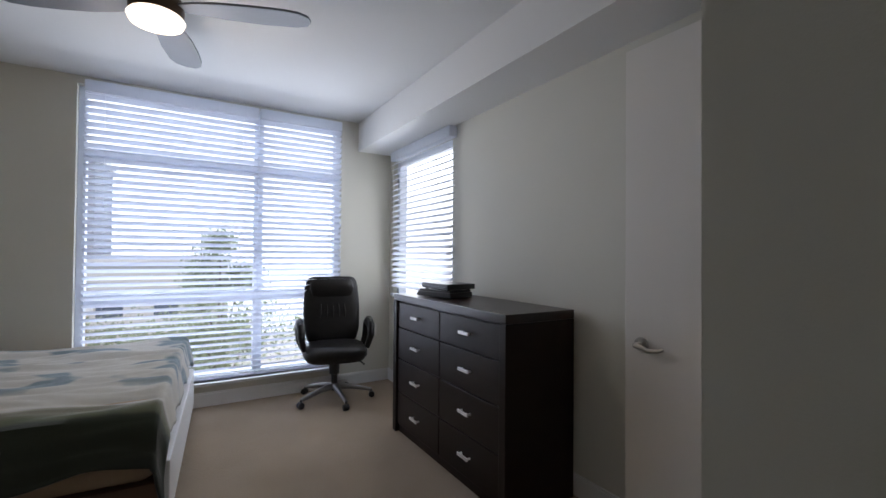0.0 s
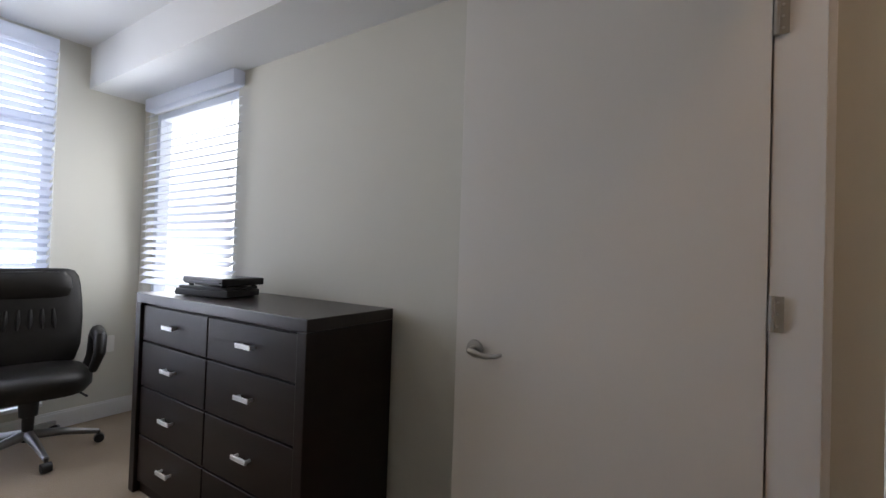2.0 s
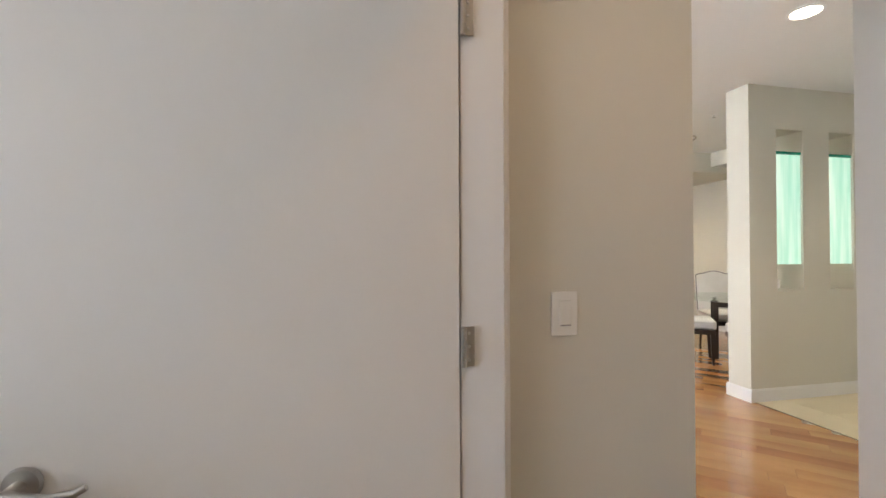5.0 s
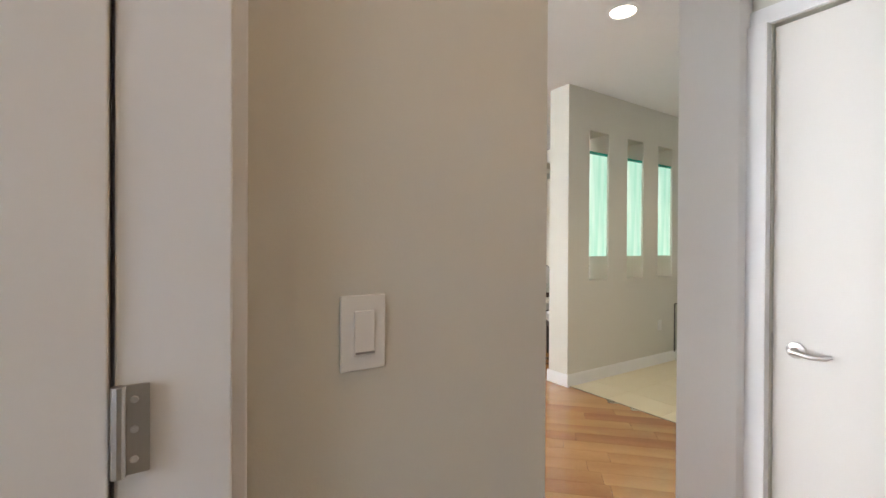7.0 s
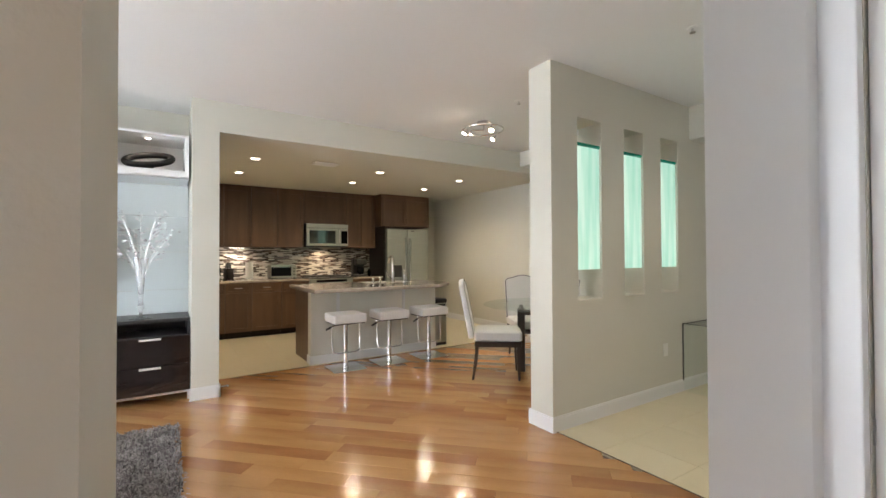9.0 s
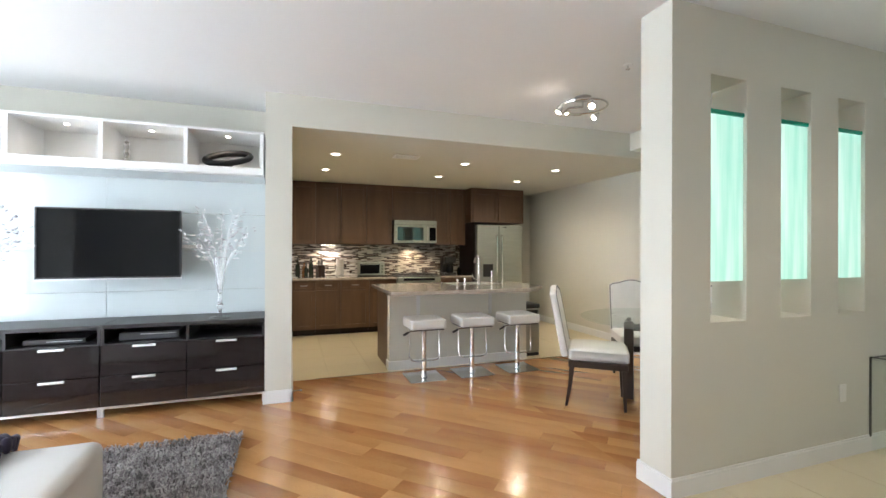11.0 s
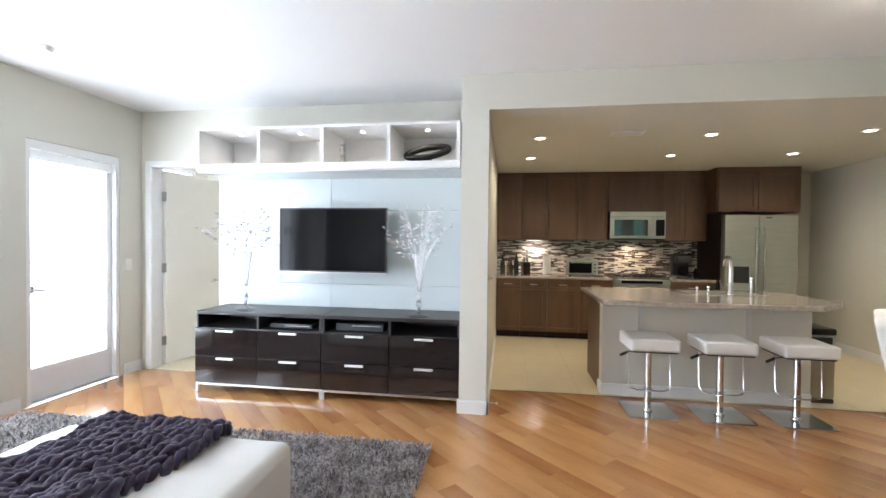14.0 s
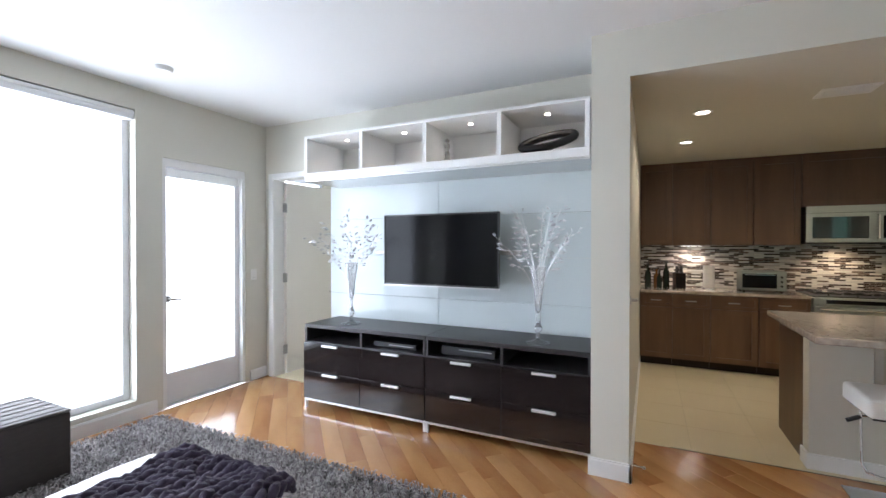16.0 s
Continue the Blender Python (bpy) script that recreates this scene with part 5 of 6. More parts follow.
# wall units
uy = [-0.765, -1.12, -1.52, -1.935, -2.37]
for a, b in zip(uy, uy[1:]):
    cabinet("wall_cabinet", "brown wooden wall cabinet with a framed door", UX, KW, b, a, 1.43, 2.435, [("door", UX - 0.001, b + 0.005, a - 0.005, 1.435, 2.395, None)])
cabinet("wall_cabinet", "short brown wall cabinet over the microwave", UX, KW, -3.135, -2.37, 1.85, 2.435, [("door", UX - 0.001, -3.13, -2.375, 1.855, 2.395, None)])
cabinet("wall_cabinet", "brown wooden wall cabinet beside the fridge", UX, KW, -3.715, -3.135, 1.43, 2.435, [("door", UX - 0.001, -3.42, -3.14, 1.435, 2.395, None), ("door", UX - 0.001, -3.71, -3.43, 1.435, 2.395, None)])
cabinet("wall_cabinet", "deep brown cabinet above the fridge", 8.77, KW, -4.76, -3.72, 1.83, 2.435, [("door", 8.769, -4.235, -3.75, 1.85, 2.38, None), ("door", 8.769, -4.75, -4.245, 1.85, 2.38, None)])
fp = part("end_board", Build().box(8.69, KW, -3.76, -3.738, 0.0, 1.829, 0.001), ESPRESSO)
tagged(fp, "dark wooden end panel beside the fridge", "panel")
mw = thing("microwave", "stainless over-range microwave with dark window", "microwave", (8.95, -2.762, 1.44))
part("body", Build().box(0.0, 0.40, -0.375, 0.375, 0, 0.405, 0.003), BLACK, mw)
part("door", wall_mesh("y", -0.20, 0.375, -0.03, -0.001, 0.02, 0.33, [(-0.14, 0.32, 0.06, 0.29)]), STEEL, mw)
part("window", Build().box(-0.02, -0.008, -0.139, 0.319, 0.061, 0.289), surface("smoked_mirror_glass", (0.01, 0.012, 0.012), (0.012, 0.014, 0.014), 0.04, bump=0.0, spec=1.0, coat=1.0), mw, "dark reflective door window")
part("vent_strip", Build().box(-0.03, -0.001, -0.375, 0.375, 0.335, 0.405, 0.003), STEEL, mw)
part("control_panel", Build().box(-0.03, -0.001, -0.375, -0.205, 0.02, 0.33, 0.003), STEEL, mw)
part("display", Build().box(-0.033, -0.0305, -0.36, -0.245, 0.06, 0.29), SCREEN, mw)
part("handle", Build().tube([(-0.03, -0.205, 0.06), (-0.06, -0.205, 0.06), (-0.06, -0.205, 0.30), (-0.03, -0.205, 0.30)], 0.009, 8), CHROME, mw)
spot("cooker_lamp", (9.12, -2.76, 1.425), (9.27, -2.76, 0.9), 8, WARM, 130)
spot("under_cabinet_lamp", (9.2, -1.33, 1.41), (9.30, -1.33, 0.9), 10, SOFT, 150)
uc = thing("under_cabinet_light", "small lit lamp fixed under the wall cabinet", "cabinet light", (9.2, -1.33, 1.4295))
part("housing", Build().box(-0.03, 0.03, -0.12, 0.12, -0.012, -0.001, 0.002), WHITE, uc)
part("lens", Build().box(-0.02, 0.02, -0.11, 0.11, -0.014, -0.0125), LAMPON, uc)


def mosaic():
    m, n, l, p = nodes_of("strip_mosaic_tile")
    tc, mp, br = n.new("ShaderNodeTexCoord"), n.new("ShaderNodeMapping"), n.new("ShaderNodeTexBrick")
    mp.inputs["Rotation"].default_value = (radians(90), 0, radians(90))
    sep, com = n.new("ShaderNodeSeparateXYZ"), n.new("ShaderNodeCombineXYZ")
    l.new(tc.outputs["Object"], sep.inputs[0]), l.new(sep.outputs["Y"], com.inputs["X"]), l.new(sep.outputs["Z"], com.inputs["Y"])
    l.new(com.outputs[0], br.inputs["Vector"])
    br.inputs["Scale"].default_value = 1.0
    br.inputs["Brick Width"].default_value, br.inputs["Row Height"].default_value, br.inputs["Mortar Size"].default_value = 0.10, 0.019, 0.0015
    br.inputs["Color1"].default_value, br.inputs["Color2"].default_value, br.inputs["Mortar"].default_value = (0, 0, 0, 1), (1, 1, 1, 1), (0.5, 0.5, 0.5, 1)
    ramp = n.new("ShaderNodeValToRGB")
    r = ramp.color_ramp
    r.interpolation = "CONSTANT"
    r.elements[0].color, r.elements[1].color = (0.03, 0.018, 0.014, 1), (0.66, 0.62, 0.55, 1)
    r.elements[1].position = 0.78
    for pos, c in ((0.24, (0.12, 0.08, 0.062, 1)), (0.38, (0.45, 0.41, 0.37, 1)), (0.56, (0.06, 0.05, 0.05, 1)), (0.64, (0.56, 0.53, 0.49, 1))):
        r.elements.new(pos).color = c
    l.new(br.outputs["Color"], ramp.inputs[0]), l.new(ramp.outputs[0], p.inputs["Base Color"])
    bp = n.new("ShaderNodeBump")
    bp.inputs["Strength"].default_value, bp.inputs["Distance"].default_value = 0.4, 0.002
    bp.invert = True
    l.new(br.outputs["Fac"], bp.inputs["Height"]), l.new(bp.outputs[0], p.inputs["Normal"])
    p.inputs["Roughness"].default_value = 0.15
    return m


structure("backsplash", Build().box(9.346, 9.3585, -3.735, -0.762, 0.9005, 1.4295), mosaic(), "brown, grey and cream strip mosaic tile splashback", "backsplash")

# fridge
fr = thing("fridge", "stainless side-by-side fridge freezer with water dispenser", "fridge", (8.64, -4.205, 0))
part("body", Build().box(0.02, 0.70, -0.44, 0.44, 0.02, 1.785, 0.004), surface("grey_fridge_body", (0.2, 0.2, 0.2), rough=0.4), fr)
for y0, y1 in ((0.032, 0.44), (-0.44, 0.026)):
    d = part("door", Build().box(-0.045, 0.018, y0, y1, 0.06, 1.78, 0.012), STEEL, fr)
    yh = y0 + 0.045 if y0 > 0 else y1 - 0.045
    part("handle", Build().tube([(-0.045, yh, 0.55), (-0.085, yh, 0.58), (-0.085, yh, 1.58), (-0.045, yh, 1.61)], 0.012, 8), CHROME, d, smooth=True)
part("dispenser", wall_mesh("y", 0.12, 0.35, -0.052, -0.0455, 0.86, 1.22, [(0.14, 0.33, 0.88, 1.10)]), STEEL, fr)
part("dispenser_recess", Build().box(-0.0485, -0.0455, 0.141, 0.329, 0.881, 1.099), BLACK, fr)
part("badge", Build().box(-0.0475, -0.0455, -0.12, -0.05, 1.735, 1.75), BLACK, fr)
part("base_grille", Build().box(-0.02, 0.019, -0.43, 0.43, 0.0, 0.055), BLACK, fr)

# things on the worktop
def bottle(at, h, r, color, label):
    t = thing("bottle", label, "bottle", at)
    part("glass", Build().lathe([(0, 0), (r, 0), (r, h * 0.58), (r * 0.4, h * 0.72), (r * 0.34, h * 0.93), (0, h * 0.93)], sides=16), color, t, smooth=True)
    part("cap", Build().lathe([(0, h * 0.931), (r * 0.42, h * 0.931), (r * 0.42, h), (0, h)], sides=12), BLACK, t)


DKGLASS = surface("dark_bottle_glass", (0.02, 0.025, 0.018), rough=0.08)
AMBER = surface("amber_bottle", (0.14, 0.06, 0.02), rough=0.1)
for x, y, h, r, c, lab in ((9.16, -0.85, 0.30, 0.036, DKGLASS, "tall dark green oil bottle on the worktop"), (9.22, -0.95, 0.24, 0.035, AMBER, "amber glass bottle on the worktop"), (9.1, -0.98, 0.22, 0.03, DKGLASS, "small dark bottle on the worktop"), (9.2, -1.06, 0.33, 0.037, DKGLASS, "dark wine bottle on the worktop")):
    bottle((x, y, 0.9), h, r, c, lab)
kb = thing("knife_block", "dark wooden knife block with black handles", "knife block", (9.12, -1.20, 0.9), 10)
part("block", Build().prism([(-0.09, -0.055), (0.09, -0.055), (0.09, 0.055), (-0.09, 0.055)], 0, 0.19, bevel=0.006), ESPRESSO, kb)
for i in range(3):
    for j in range(2):
        part("knife_handle", Build().box(-0.05 + i * 0.045, -0.03 + i * 0.045, -0.03 + j * 0.045, -0.015 + j * 0.045, 0.1905, 0.27, 0.003), BLACK, kb)
pt = thing("paper_towel", "white paper towel roll on a stand", "paper towel", (9.18, -1.52, 0.9))
part("roll", Build().lathe([(0.02, 0.012), (0.06, 0.012), (0.06, 0.28), (0.02, 0.28)], sides=24), WHITEFAB, pt, smooth=True)
part("stand", Build().lathe([(0, 0), (0.075, 0), (0.075, 0.01), (0.008, 0.0115), (0.008, 0.31), (0, 0.315)], sides=20), CHROME, pt, smooth=True)
to = thing("toaster_oven", "silver toaster oven with a glass door", "toaster oven", (9.13, -2.03, 0.9))
part("case", Build().box(-0.14, 0.15, -0.21, 0.21, 0.015, 0.235, 0.008), STEEL, to)
part("glass_door", Build().box(-0.150, -0.1405, -0.12, 0.20, 0.045, 0.205, 0.002), SCREEN, to)
part("door_handle", Build().tube([(-0.15, -0.1, 0.195), (-0.17, -0.1, 0.195), (-0.17, 0.18, 0.195), (-0.15, 0.18, 0.195)], 0.005, 6), CHROME, to)
for z in (0.07, 0.12, 0.17):
    part("knob", Build().lathe([(0, 0), (0.013, 0), (0.011, 0.014), (0, 0.014)], sides=12, m=Matrix.Translation((-0.1405, -0.165, z)) @ pose(0, 0, 0, 0, -90, 0)), BLACK, to)
for x, y in ((-0.1, -0.18), (-0.1, 0.18), (0.11, -0.18), (0.11, 0.18)):
    part("foot", Build().lathe([(0, 0), (0.012, 0), (0.012, 0.0155), (0, 0.0155)], (x, y, 0), 8), BLACK, to)
cm = thing("coffee_maker", "black coffee maker on the worktop", "coffee maker", (9.1, -3.42, 0.9))
part("base", Build().box(-0.13, 0.13, -0.11, 0.11, 0, 0.035, 0.006), BLACK, cm)
part("tower", Build().box(0.01, 0.13, -0.11, 0.11, 0.0355, 0.32, 0.015), BLACK, cm)
part("head", Build().box(-0.13, 0.009, -0.105, 0.105, 0.21, 0.325, 0.02), BLACK, cm)
part("jug", Build().lathe([(0, 0), (0.055, 0), (0.07, 0.05), (0.06, 0.12), (0.045, 0.14), (0, 0.14)], (-0.06, 0, 0.036), 18), SCREEN, cm, smooth=True)
pp = thing("pepper_pots", "small dark spice pots on the worktop", "spice pot", (9.2, -3.66, 0.9))
part("pot", Build().lathe([(0, 0), (0.03, 0), (0.03, 0.09), (0.02, 0.11), (0, 0.12)], sides=14), SCREEN, pp, smooth=True)

# kitchen ceiling vent
vt = thing("ceiling_vent", "white louvred air vent in the kitchen ceiling", "ceiling vent", (6.72, -2.02, KIT_Z))
part("frame", Build().box(-0.09, -0.07, -0.15, 0.15, -0.012, -0.001).box(0.07, 0.09, -0.15, 0.15, -0.012, -0.001).box(-0.07, 0.07, -0.15, -0.13, -0.012, -0.001).box(-0.07, 0.07, 0.13, 0.15, -0.012, -0.001), WHITE, vt)
part("backing", Build().box(-0.07, 0.07, -0.13, 0.13, -0.003, -0.001), BLACK, vt)
for i in range(5):
    part("slat", Build().box(-0.007, 0.007, -0.13, 0.13, -0.001, 0.001, m=pose(-0.056 + i * 0.028, 0, -0.008, 0, 50, 0)), WHITE, vt)

# island
isl = thing("kitchen_island", "painted kitchen island with dark end panel", "kitchen island", (0, 0, 0))
part("bar_wall", Build().box(6.54, 6.66, -3.52, -1.79, 0, 0.868), WALL, isl, "grey-green painted bar front")
part("cabinet_body", Build().box(6.661, 7.24, -3.51, -1.81, 0.0, 0.868), WALNUT, isl)
part("end_panel", Build().prism([(6.662, 0.0), (7.1, 0.0), (7.24, 0.0), (7.24, 0.868), (6.662, 0.868)], -0.011, 0.009, m=Matrix.Translation((0, -1.80, 0)) @ pose(0, 0, 0, 90, 0, 0), bevel=0.002), WALNUT, isl)
part("skirting", Build().box(6.522, 6.539, -3.52, -1.78, 0, 0.10, 0.003).box(6.522, 6.66, -1.789, -1.775, 0, 0.10, 0.003), WHITE, isl, "white skirting board")
for y in (-2.12, -3.02):
    part("bracket", Build().box(6.20, 6.538, y - 0.02, y + 0.02, 0.858, 0.867).box(6.53, 6.5385, y - 0.02, y + 0.02, 0.58, 0.858), ALU, isl, "flat steel counter bracket")
top = Build().prism([(6.13, -1.71), (6.13, -3.34), (6.42, -3.68), (7.25, -3.62), (7.25, -1.71)], 0.869, 0.912, bevel=0.008)
itop = part("worktop", top, GRANITE)
tagged(itop, "polished speckled granite island worktop with overhang", "worktop")
sk = thing("sink", "stainless undermount sink rim in the island worktop", "sink", (6.95, -2.95, 0.912))
part("rim", Build().box(-0.2, 0.2, -0.36, -0.335, 0.0005, 0.005, 0.001).box(-0.2, 0.2, 0.335, 0.36, 0.0005, 0.005, 0.001).box(-0.2, -0.18, -0.335, 0.335, 0.0005, 0.005, 0.001).box(0.18, 0.2, -0.335, 0.335, 0.0005, 0.005, 0.001), CHROME, sk)
part("basin", Build().box(-0.18, 0.18, -0.335, 0.335, 0.0004, 0.002), STEEL, sk)
fc = thing("faucet", "chrome kitchen faucet with pull-down spout", "faucet", (6.80, -2.99, 0.912))
part("body", Build().lathe([(0, 0), (0.03, 0), (0.03, 0.02), (0.022, 0.03), (0.022, 0.20), (0, 0.2)], sides=18), CHROME, fc, smooth=True)
part("spout", Build().tube([(0, 0, 0.19), (0, 0, 0.30), (0.02, 0.0, 0.345), (0.06, 0, 0.355), (0.10, 0, 0.335), (0.12, 0, 0.27)], [0.018, 0.017, 0.017, 0.017, 0.018, 0.02], 12), CHROME, fc, smooth=True)
part("side_lever", Build().tube([(0, 0.02, 0.06), (0, 0.07, 0.075), (0.0, 0.095, 0.14)], [0.011, 0.009, 0.006], 8), CHROME, fc, smooth=True)
for y, h in ((-3.17, 0.15), (-2.80, 0.06), (-2.70, 0.05)):
    sdp = thing("soap_dispenser", "small chrome soap dispenser beside the sink", "soap dispenser", (6.80, y, 0.912))
    part("pump", Build().lathe([(0, 0), (0.022, 0), (0.022, 0.012), (0.012, 0.02), (0.012, h), (0.018, h + 0.004), (0.016, h + 0.02), (0, h + 0.022)], sides=14), CHROME, sdp, smooth=True)


def bar_stool(at):
    t = thing("bar_stool", "white padded bar stool on a chrome pedestal", "bar stool", at, group="bar stools at the island")
    part("seat", cushion_mesh(-0.18, 0.18, -0.19, 0.19, 0.53, 0.632, 0.02, 0.008), WHITELEATHER, t, smooth=True)
    part("seat_plate", Build().box(-0.16, 0.16, -0.17, 0.17, 0.52, 0.5295), BLACK, t)
    part("base_plate", Build().box(-0.185, 0.185, -0.19, 0.19, 0.0, 0.012, 0.004), CHROME, t)
    part("post", Build().lathe([(0, 0.0125), (0.038, 0.0125), (0.036, 0.026), (0.027, 0.034), (0.027, 0.17), (0.033, 0.172), (0.033, 0.195), (0.026, 0.198), (0.026, 0.5195), (0, 0.5195)], sides=20), CHROME, t, smooth=True)
    part("footrest", Build().tube([(-0.0, -0.165, 0.5195), (-0.02, -0.165, 0.24), (-0.04, -0.15, 0.20), (-0.06, -0.10, 0.19), (-0.06, 0.10, 0.19), (-0.04, 0.15, 0.20), (-0.02, 0.165, 0.24), (0.0, 0.165, 0.5195)], 0.0065, 8), CHROME, t, smooth=True)
    lv = part("height_lever", Build().tube([(0, 0.03, 0.505), (0, 0.15, 0.49), (0, 0.19, 0.475)], 0.006, 8), CHROME, t)
    part("grip", Build().tube([(0, 0.165, 0.485), (0, 0.225, 0.455)], 0.012, 8), BLACK, lv)
    return t


s0 = bar_stool((6.17, -2.08, 0))
for y in (-2.63, -3.19):
    copy_thing(s0, pose(6.17, y, 0))

tc_ = thing("trash_can", "stainless kitchen bin with a black lid", "trash can", (6.74, -3.645, 0))
part("body", Build().box(-0.13, 0.17, -0.115, 0.115, 0.04, 0.60, 0.02), STEEL, tc_, smooth=True)
part("base", Build().box(-0.125, 0.165, -0.11, 0.11, 0.0, 0.039, 0.006), BLACK, tc_)
part("lid", Build().box(-0.135, 0.175, -0.118, 0.118, 0.601, 0.66, 0.015), BLACK, tc_, smooth=True)
part("swing_flap", Build().box(-0.139, -0.1355, -0.08, 0.08, 0.52, 0.585), BLACK, tc_)

ds = thing("door_stop", "small chrome spring door stop on the skirting", "door stop", (5.96, -0.775, 0.06))
part("spring", Build().tube([(0, 0, 0), (0, -0.06, 0)], 0.006, 8), CHROME, ds)
part("tip", Build().tube([(0, -0.0605, 0), (0, -0.075, 0)], 0.009, 8), WHITE, ds)
wk = thing("wall_latch", "small nickel latch on the kitchen wall end", "latch", (5.93, -0.7605, 1.09))
part("rose", Build().lathe([(0, 0), (0.028, 0), (0.026, 0.008), (0.01, 0.01), (0.01, 0.035), (0, 0.035)], sides=16, m=pose(0, 0, 0, 90, 0, 0)), NICKEL, wk, smooth=True)
part("lever", Build().tube([(0, -0.035, 0), (0.05, -0.04, -0.004), (0.09, -0.036, -0.002)], [0.009, 0.008, 0.006], 8), NICKEL, wk, smooth=True)

# ---- dining ----
PEWTER = surface("pewter_nails", (0.035, 0.032, 0.03), rough=0.5, metal=0.3)


def dining_chair(at, rz):
    """Faces local -y; camel-top back, nail-head trim."""
    t = thing("dining_chair", "white upholstered dining chair with dark legs and nail-head trim", "dining chair", at, rz, group="chairs round the glass table")
    part("seat", cushion_mesh(-0.24, 0.24, -0.27, 0.22, 0.40, 0.50, 0.035, 0.02), WHITEFAB, t, smooth=True)
    part("seat_rail", Build().box(-0.235, 0.235, -0.26, 0.215, 0.345, 0.398, 0.004), DARKLEG, t)
    out = [(-0.235, 0.0)] + [(-0.235, 0.54), (-0.20, 0.565), (-0.13, 0.575), (-0.06, 0.60), (0, 0.608), (0.06, 0.60), (0.13, 0.575), (0.20, 0.565), (0.235, 0.54)] + [(0.235, 0.0)]
    mb = pose(0, 0.235, 0.43, 90 - 11, 0, 0)
    bk = part("backrest", Build().prism(out, -0.04, 0.018, mb, bevel=0.014), WHITEFAB, t, smooth=True)
    nails = bmesh.new()
    path = [Vector((x * 0.97, y - 0.012 if i not in (0, len(out) - 1) else y + 0.05)) for i, (x, y) in enumerate(out)]
    for zf in (0.019,):
        for a, b in zip(path, path[1:]):
            n = max(1, int((b - a).length / 0.016))
            for k in range(n):
                p = a.lerp(b, k / n)
                bmesh.ops.create_icosphere(nails, subdivisions=1, radius=0.0085, matrix=mb @ Matrix.Translation((p.x, p.y, zf)) @ Matrix.Diagonal((1, 1, 0.35, 1)))
    tagged(part("nail_head_trim", nails, PEWTER, bk, "dark pewter nail heads"), kind="stuff")
    for x, y, dx, dy in ((-0.20, -0.23, 0, -0.01), (0.20, -0.23, 0, -0.01), (-0.20, 0.19, 0, 0.045), (0.20, 0.19, 0, 0.045)):
        part("leg", Build().tube([(x, y, 0.345), (x + dx * 0.4, y + dy * 0.3, 0.18), (x + dx, y + dy, 0.0)], [0.026, 0.022, 0.015], 4), DARKLEG, t)
    return t


def face(cx, cy, tx, ty):
    return math.degrees(math.atan2(ty - cy, tx - cx)) + 90


TX, TY = 4.78, -3.85
ca = dining_chair((5.0, -3.32, 0), face(5.0, -3.32, 4.62, -3.80))
for x, y in ((5.36, -4.17), (4.27, -3.52), (4.90, -4.62)):
    copy_thing(ca, pose(x, y, 0, 0, 0, face(x, y, TX, TY)))
dt = thing("dining_table", "round glass dining table on a dark wooden base", "dining table", (TX, TY, 0))
part("glass_top", Build().lathe([(0, 0.735), (0.672, 0.735), (0.68, 0.741), (0.672, 0.747), (0, 0.747)], sides=64), TEAL, dt, "clear green-edged glass top", smooth=True)
for i in range(4):
    a = math.radians(45 + 90 * i)
    c, s = math.cos(a), math.sin(a)
    part("leg", Build().box(-0.04, 0.04, -0.04, 0.04, 0.0, 0.70, 0.004, m=pose(c * 0.26, s * 0.26, 0, 0, 0, 45 + 90 * i)), DARKLEG, dt)
    part("pad", Build().lathe([(0, 0.7005), (0.02, 0.7005), (0.02, 0.7345), (0, 0.7345)], (c * 0.26, s * 0.26, 0), 12), BLACK, dt)
part("cross_rail", Build().box(-0.24, 0.24, -0.022, 0.022, 0.62, 0.68, 0.003, m=pose(0, 0, 0, 0, 0, 45)).box(-0.24, 0.24, -0.022, 0.022, 0.555, 0.615, 0.003, m=pose(0, 0, 0, 0, 0, -45)), DARKLEG, dt)

# ---- next room: a dim shelf behind the open door's hinge gap ----
bs = thing("coloured_box", "purple and white storage box in the next room", "storage box", (7.6, 3.3, 0))
part("box", Build().box(-0.2, 0.2, -0.2, 0.2, 0, 0.9, 0.01), surface("purple_box", (0.16, 0.10, 0.35), rough=0.6), bs)
part("lid", Build().box(-0.21, 0.21, -0.21, 0.21, 0.9005, 0.95, 0.01), WHITE, bs)

# ---- outdoors: seen through the bedroom blind ----
bd_ = structure("backdrop_sky", Build().box(-40, 40, 60.0, 60.1, -30, 45), SKYGLOW, "bright hazy sky beyond the windows", "backdrop")
# Glowing boards added close outside: they whiten the panes and light the rooms.
structure("backdrop_balcony", Build().box(2.32, 11.0, 5.6, 5.65, -2.0, 4.5), GLOWBOARD, "glowing white board added outside for the blown-out outdoors", "backdrop")
structure("backdrop_balcony_side", Build().box(2.30, 2.318, 3.09, 5.6, -2.0, 4.5), GLOWBOARD, "glowing white board added outside for the blown-out outdoors", "backdrop")
bd2 = structure("backdrop_sky_east", Build().box(60.0, 60.1, -20, 59.9, -30, 45), SKYGLOW, "bright hazy sky beyond the windows", "backdrop")


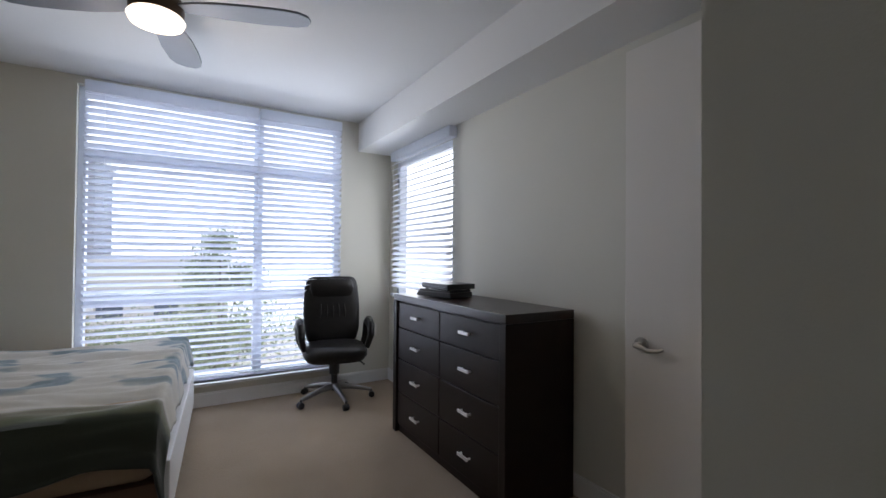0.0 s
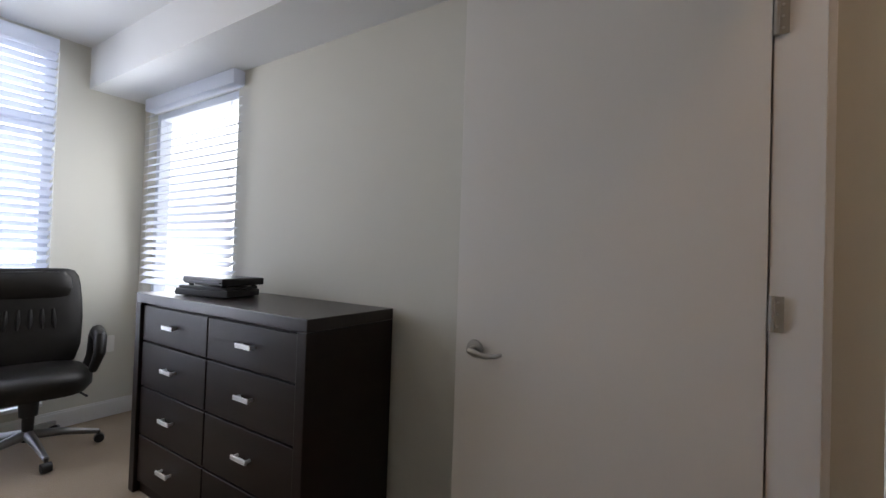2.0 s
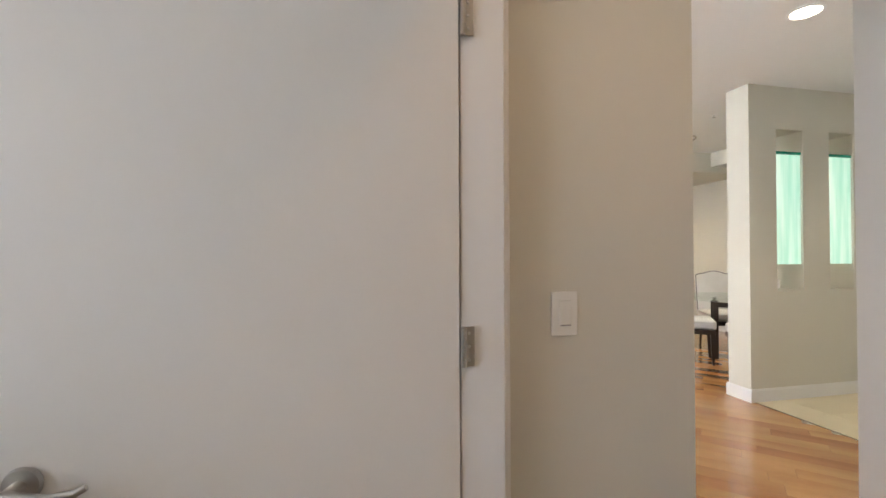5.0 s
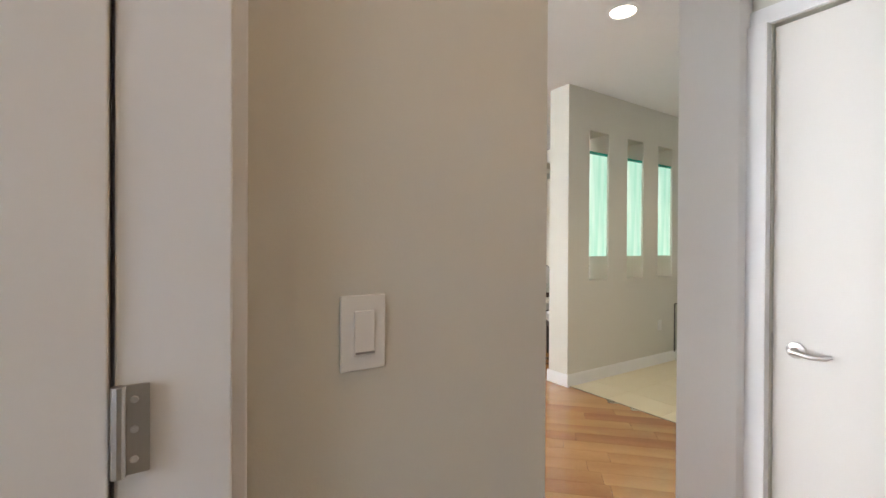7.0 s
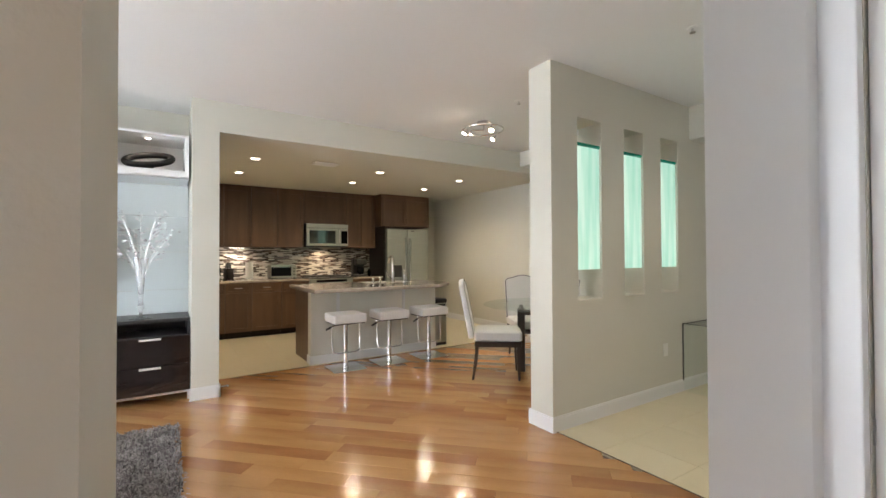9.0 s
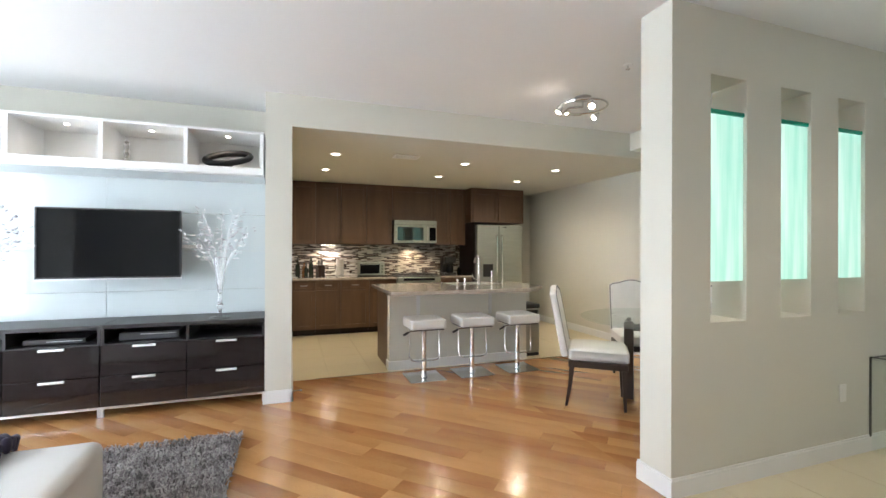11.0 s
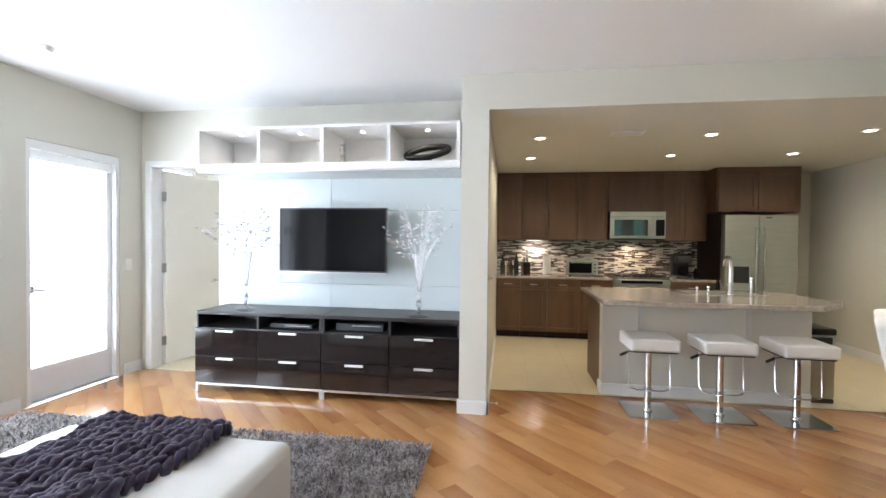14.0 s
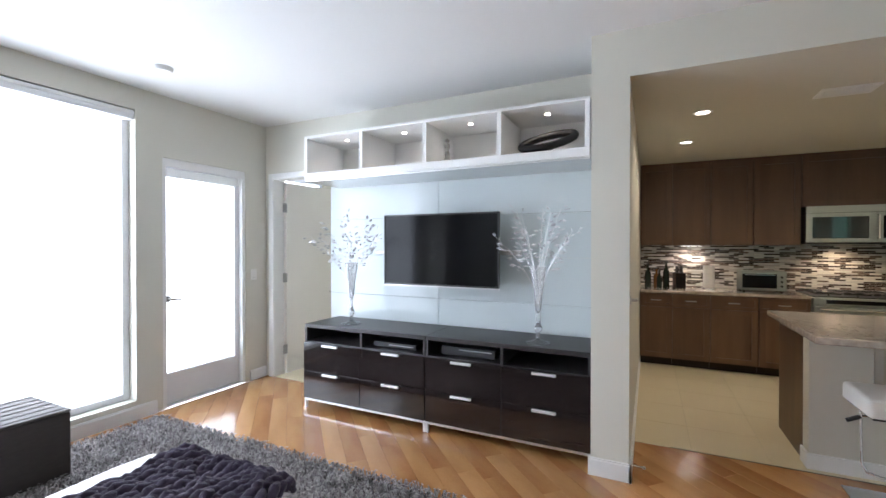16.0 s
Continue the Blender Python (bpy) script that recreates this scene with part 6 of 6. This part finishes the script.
def tree(at, height, spread, seed):
    rng = random.Random(seed)
    t = thing("tree", "leafy green tree outside the bedroom window", "tree", at)
    tips, tr = [], Build()
    tr.tube([(0, 0, 0), (0.1, 0.05, height * 0.3), (0.0, 0.1, height * 0.62)], [0.16, 0.12, 0.07], 8)
    for k in range(9):
        a, z = rng.uniform(0, 6.28), height * rng.uniform(0.35, 0.62)
        r = spread * rng.uniform(0.5, 0.95)
        tip = Vector((math.cos(a) * r, math.sin(a) * r, z + height * rng.uniform(0.12, 0.4)))
        tr.tube([(0, 0.05, z), tuple(tip * 0.5 + Vector((0, 0, z * 0.5 + 0.1))), tuple(tip)], [0.05, 0.035, 0.012], 6)
        tips.append(tip)
    tips.append(Vector((0, 0, height * 0.9)))
    part("trunk", tr, surface("bark", (0.12, 0.09, 0.07), (0.2, 0.16, 0.13), 0.9), t)
    n = 11000
    g = np.random.RandomState(seed)
    ti = g.randint(0, len(tips), n)
    c = np.array([tuple(v) for v in tips])[ti] + g.normal(0, 1, (n, 3)) * np.array([0.24, 0.24, 0.17]) * spread
    d = g.normal(0, 1, (n, 3))
    d /= np.linalg.norm(d, axis=1)[:, None]
    e = np.cross(d, g.normal(0, 1, (n, 3)))
    e /= np.linalg.norm(e, axis=1)[:, None]
    s = g.uniform(0.035, 0.075, n)[:, None]
    q = np.stack([c - d * s, c + e * s * 0.45, c + d * s, c - e * s * 0.45], 1)
    me = bpy.data.meshes.new("crown")
    me.from_pydata(q.reshape(-1, 3).tolist(), [], (np.arange(n)[:, None] * 4 + np.arange(4)).tolist())
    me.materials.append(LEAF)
    cr = new("crown", me)
    cr.parent = t
    return t


# Paler than real foliage: the glare outdoors is put into the leaf colour.
LEAF = surface("glare_paled_leaf", (0.26, 0.32, 0.19), (0.38, 0.43, 0.30), 0.6, island=1.0)
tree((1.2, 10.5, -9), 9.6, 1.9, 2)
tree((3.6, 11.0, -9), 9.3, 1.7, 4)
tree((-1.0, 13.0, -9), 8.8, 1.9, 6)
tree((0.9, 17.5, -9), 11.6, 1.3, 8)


def block(at, w, d, h, label, color):
    t = thing("building", label, "building", at)
    part("wall", Build().box(-w / 2, w / 2, -d / 2, d / 2, 0, h), color, t)
    part("roof", Build().box(-w / 2 - 0.15, w / 2 + 0.15, -d / 2 - 0.15, d / 2 + 0.15, h + 0.001, h + 0.3), WHITE, t)
    for i in range(max(1, int(w / 2.2))):
        for j in range(int(h / 3)):
            x, z = -w / 2 + 1.1 + i * 2.2, 1.2 + j * 3
            wdw = part("window", Build().box(x - 0.5, x + 0.5, -d / 2 - 0.03, -d / 2 - 0.001, z, z + 1.3), surface("far_window", (0.12, 0.15, 0.2), rough=0.2), t)
    return t


PALE = surface("pale_render", (0.72, 0.71, 0.68), (0.66, 0.65, 0.62), 0.9, scale=0.5)
TANB = surface("tan_render", (0.55, 0.45, 0.33), (0.5, 0.4, 0.3), 0.9, scale=0.5)
block((-6.5, 30, -9), 5, 6, 15.0, "tall grey apartment building far outside", surface("grey_render", (0.34, 0.36, 0.42), rough=0.9))
block((-1.2, 28, -9), 6, 6, 9.8, "pale low apartment building far outside", PALE)
block((-7.0, 20, -9), 7, 5, 7.8, "tan low building outside", TANB)

# ---- floors in pieces ----
def clip(poly, x0, x1, y0, y1):
    for ax, lim, keep_low in ((0, x0, False), (0, x1, True), (1, y0, False), (1, y1, True)):
        out = []
        for a, b in zip(poly, poly[1:] + poly[:1]):
            ia, ib = (a[ax] <= lim) == keep_low or a[ax] == lim, (b[ax] <= lim) == keep_low or b[ax] == lim
            if ia:
                out.append(a)
            if ia != ib:
                f = (lim - a[ax]) / (b[ax] - a[ax])
                out.append((a[0] + (b[0] - a[0]) * f, a[1] + (b[1] - a[1]) * f))
        poly = out
        if len(poly) < 3:
            return []
    return poly


structure("floor_slab", Build().box(0.605, 6.47, -5.8, 0.33, -0.12, -0.016).box(1.75, 6.47, 0.33, 2.924, -0.12, -0.016).box(6.47, 9.36, -5.25, -0.76, -0.12, -0.016), DARKGAP, "dark subfloor under the boards", "floor")
fw = thing("floor_wood", "honey-brown glossy wooden floorboards laid diagonally", "wooden floor", (0, 0, 0), kind="structure")
rects = [(1.75, 6.469, -2.73, 2.923), (3.834, 6.469, -5.249, -2.73), (0.606, 1.75, -1.659, 0.33)]
rf = random.Random(12)
PW = 0.127
c45 = math.sqrt(0.5)
pieces = []
for row in range(-72, 40):
    s = -9.0 + rf.uniform(0, 1.0)
    while s < 9.0:
        ln_ = rf.uniform(0.55, 1.3)
        a, b, u0, u1 = s + 0.0006, s + ln_ - 0.0006, row * PW + 0.0006, (row + 1) * PW - 0.0006
        s += ln_
        quad = [((p * c45 - q * c45), (p * c45 + q * c45)) for p, q in ((a, u0), (b, u0), (b, u1), (a, u1))]
        for r in rects:
            poly = clip([(x + 3.5, y) for x, y in quad], *r)
            if poly:
                area2 = sum(p[0] * q[1] - q[0] * p[1] for p, q in zip(poly, poly[1:] + poly[:1])) / 2
                if area2 > 0.004:
                    cx_, cy_ = sum(p[0] for p in poly) / len(poly), sum(p[1] for p in poly) / len(poly)
                    pieces.append((poly, cx_, cy_))
turn45 = pose(0, 0, 0, 0, 0, 45)
inv45 = turn45.inverted()


def board(bm, poly, m):
    lo = [bm.verts.new(m @ Vector((x, y, -0.015))) for x, y in poly]
    hi = [bm.verts.new(m @ Vector((x, y, 0.0))) for x, y in poly]
    n = len(lo)
    bm.faces.new(hi)
    for i in range(n):
        bm.faces.new((lo[i], lo[(i + 1) % n], hi[(i + 1) % n], hi[i]))


for poly, cx_, cy_ in pieces:
    bm = bmesh.new()
    board(bm, [(x - cx_, y - cy_) for x, y in poly], inv45)
    o = part("plank", bm, OAK, fw)
    o.matrix_basis = pose(cx_, cy_, 0, 0, 0, 45)

def tiles(name, label, x0, x1, y0, y1, step):
    t = thing(name, label, "tiled floor", (0, 0, 0), kind="structure")
    nx, ny = math.ceil((x1 - x0) / step), math.ceil((y1 - y0) / step)
    full = None
    for i in range(nx):
        for j in range(ny):
            w, h = min(step, x1 - x0 - i * step), min(step, y1 - y0 - j * step)
            if w < 0.03 or h < 0.03:
                continue
            if w == step and h == step and full:
                o = full.copy()
                scene.collection.objects.link(o)
            else:
                o = part("tile", Build().box(0.0015, w - 0.0015, 0.0015, h - 0.0015, -0.015, 0.002, 0.001, seg=1), TILE, t)
                if w == step and h == step:
                    full = o
            o.location = (x0 + i * step, y0 + j * step, 0)
    structure("grout", Build().box(x0, x1, y0, y1, -0.0155, -0.0005), GROUT, "pale grout between floor tiles", "grout")


tiles("floor_kitchen_tiles", "cream ceramic kitchen floor tiles", 6.471, 9.357, -5.248, -0.762, 0.457)
tiles("floor_entry_tiles", "cream ceramic entry floor tiles", 1.864, 3.611, -5.798, -2.732, 0.457)
structure("floor_trim", Build().box(6.466, 6.474, -5.2, -1.0, 0.0021, 0.004).box(1.88, 3.60, -2.735, -2.727, 0.0021, 0.004), DARKGAP, "thin dark floor transition strip", "floor trim")
structure("floor_hall_pad", Build().box(0.605, 1.86, -2.73, -1.8, -0.1, -0.02), GROUT, "hidden slab beyond the hall door", "floor")
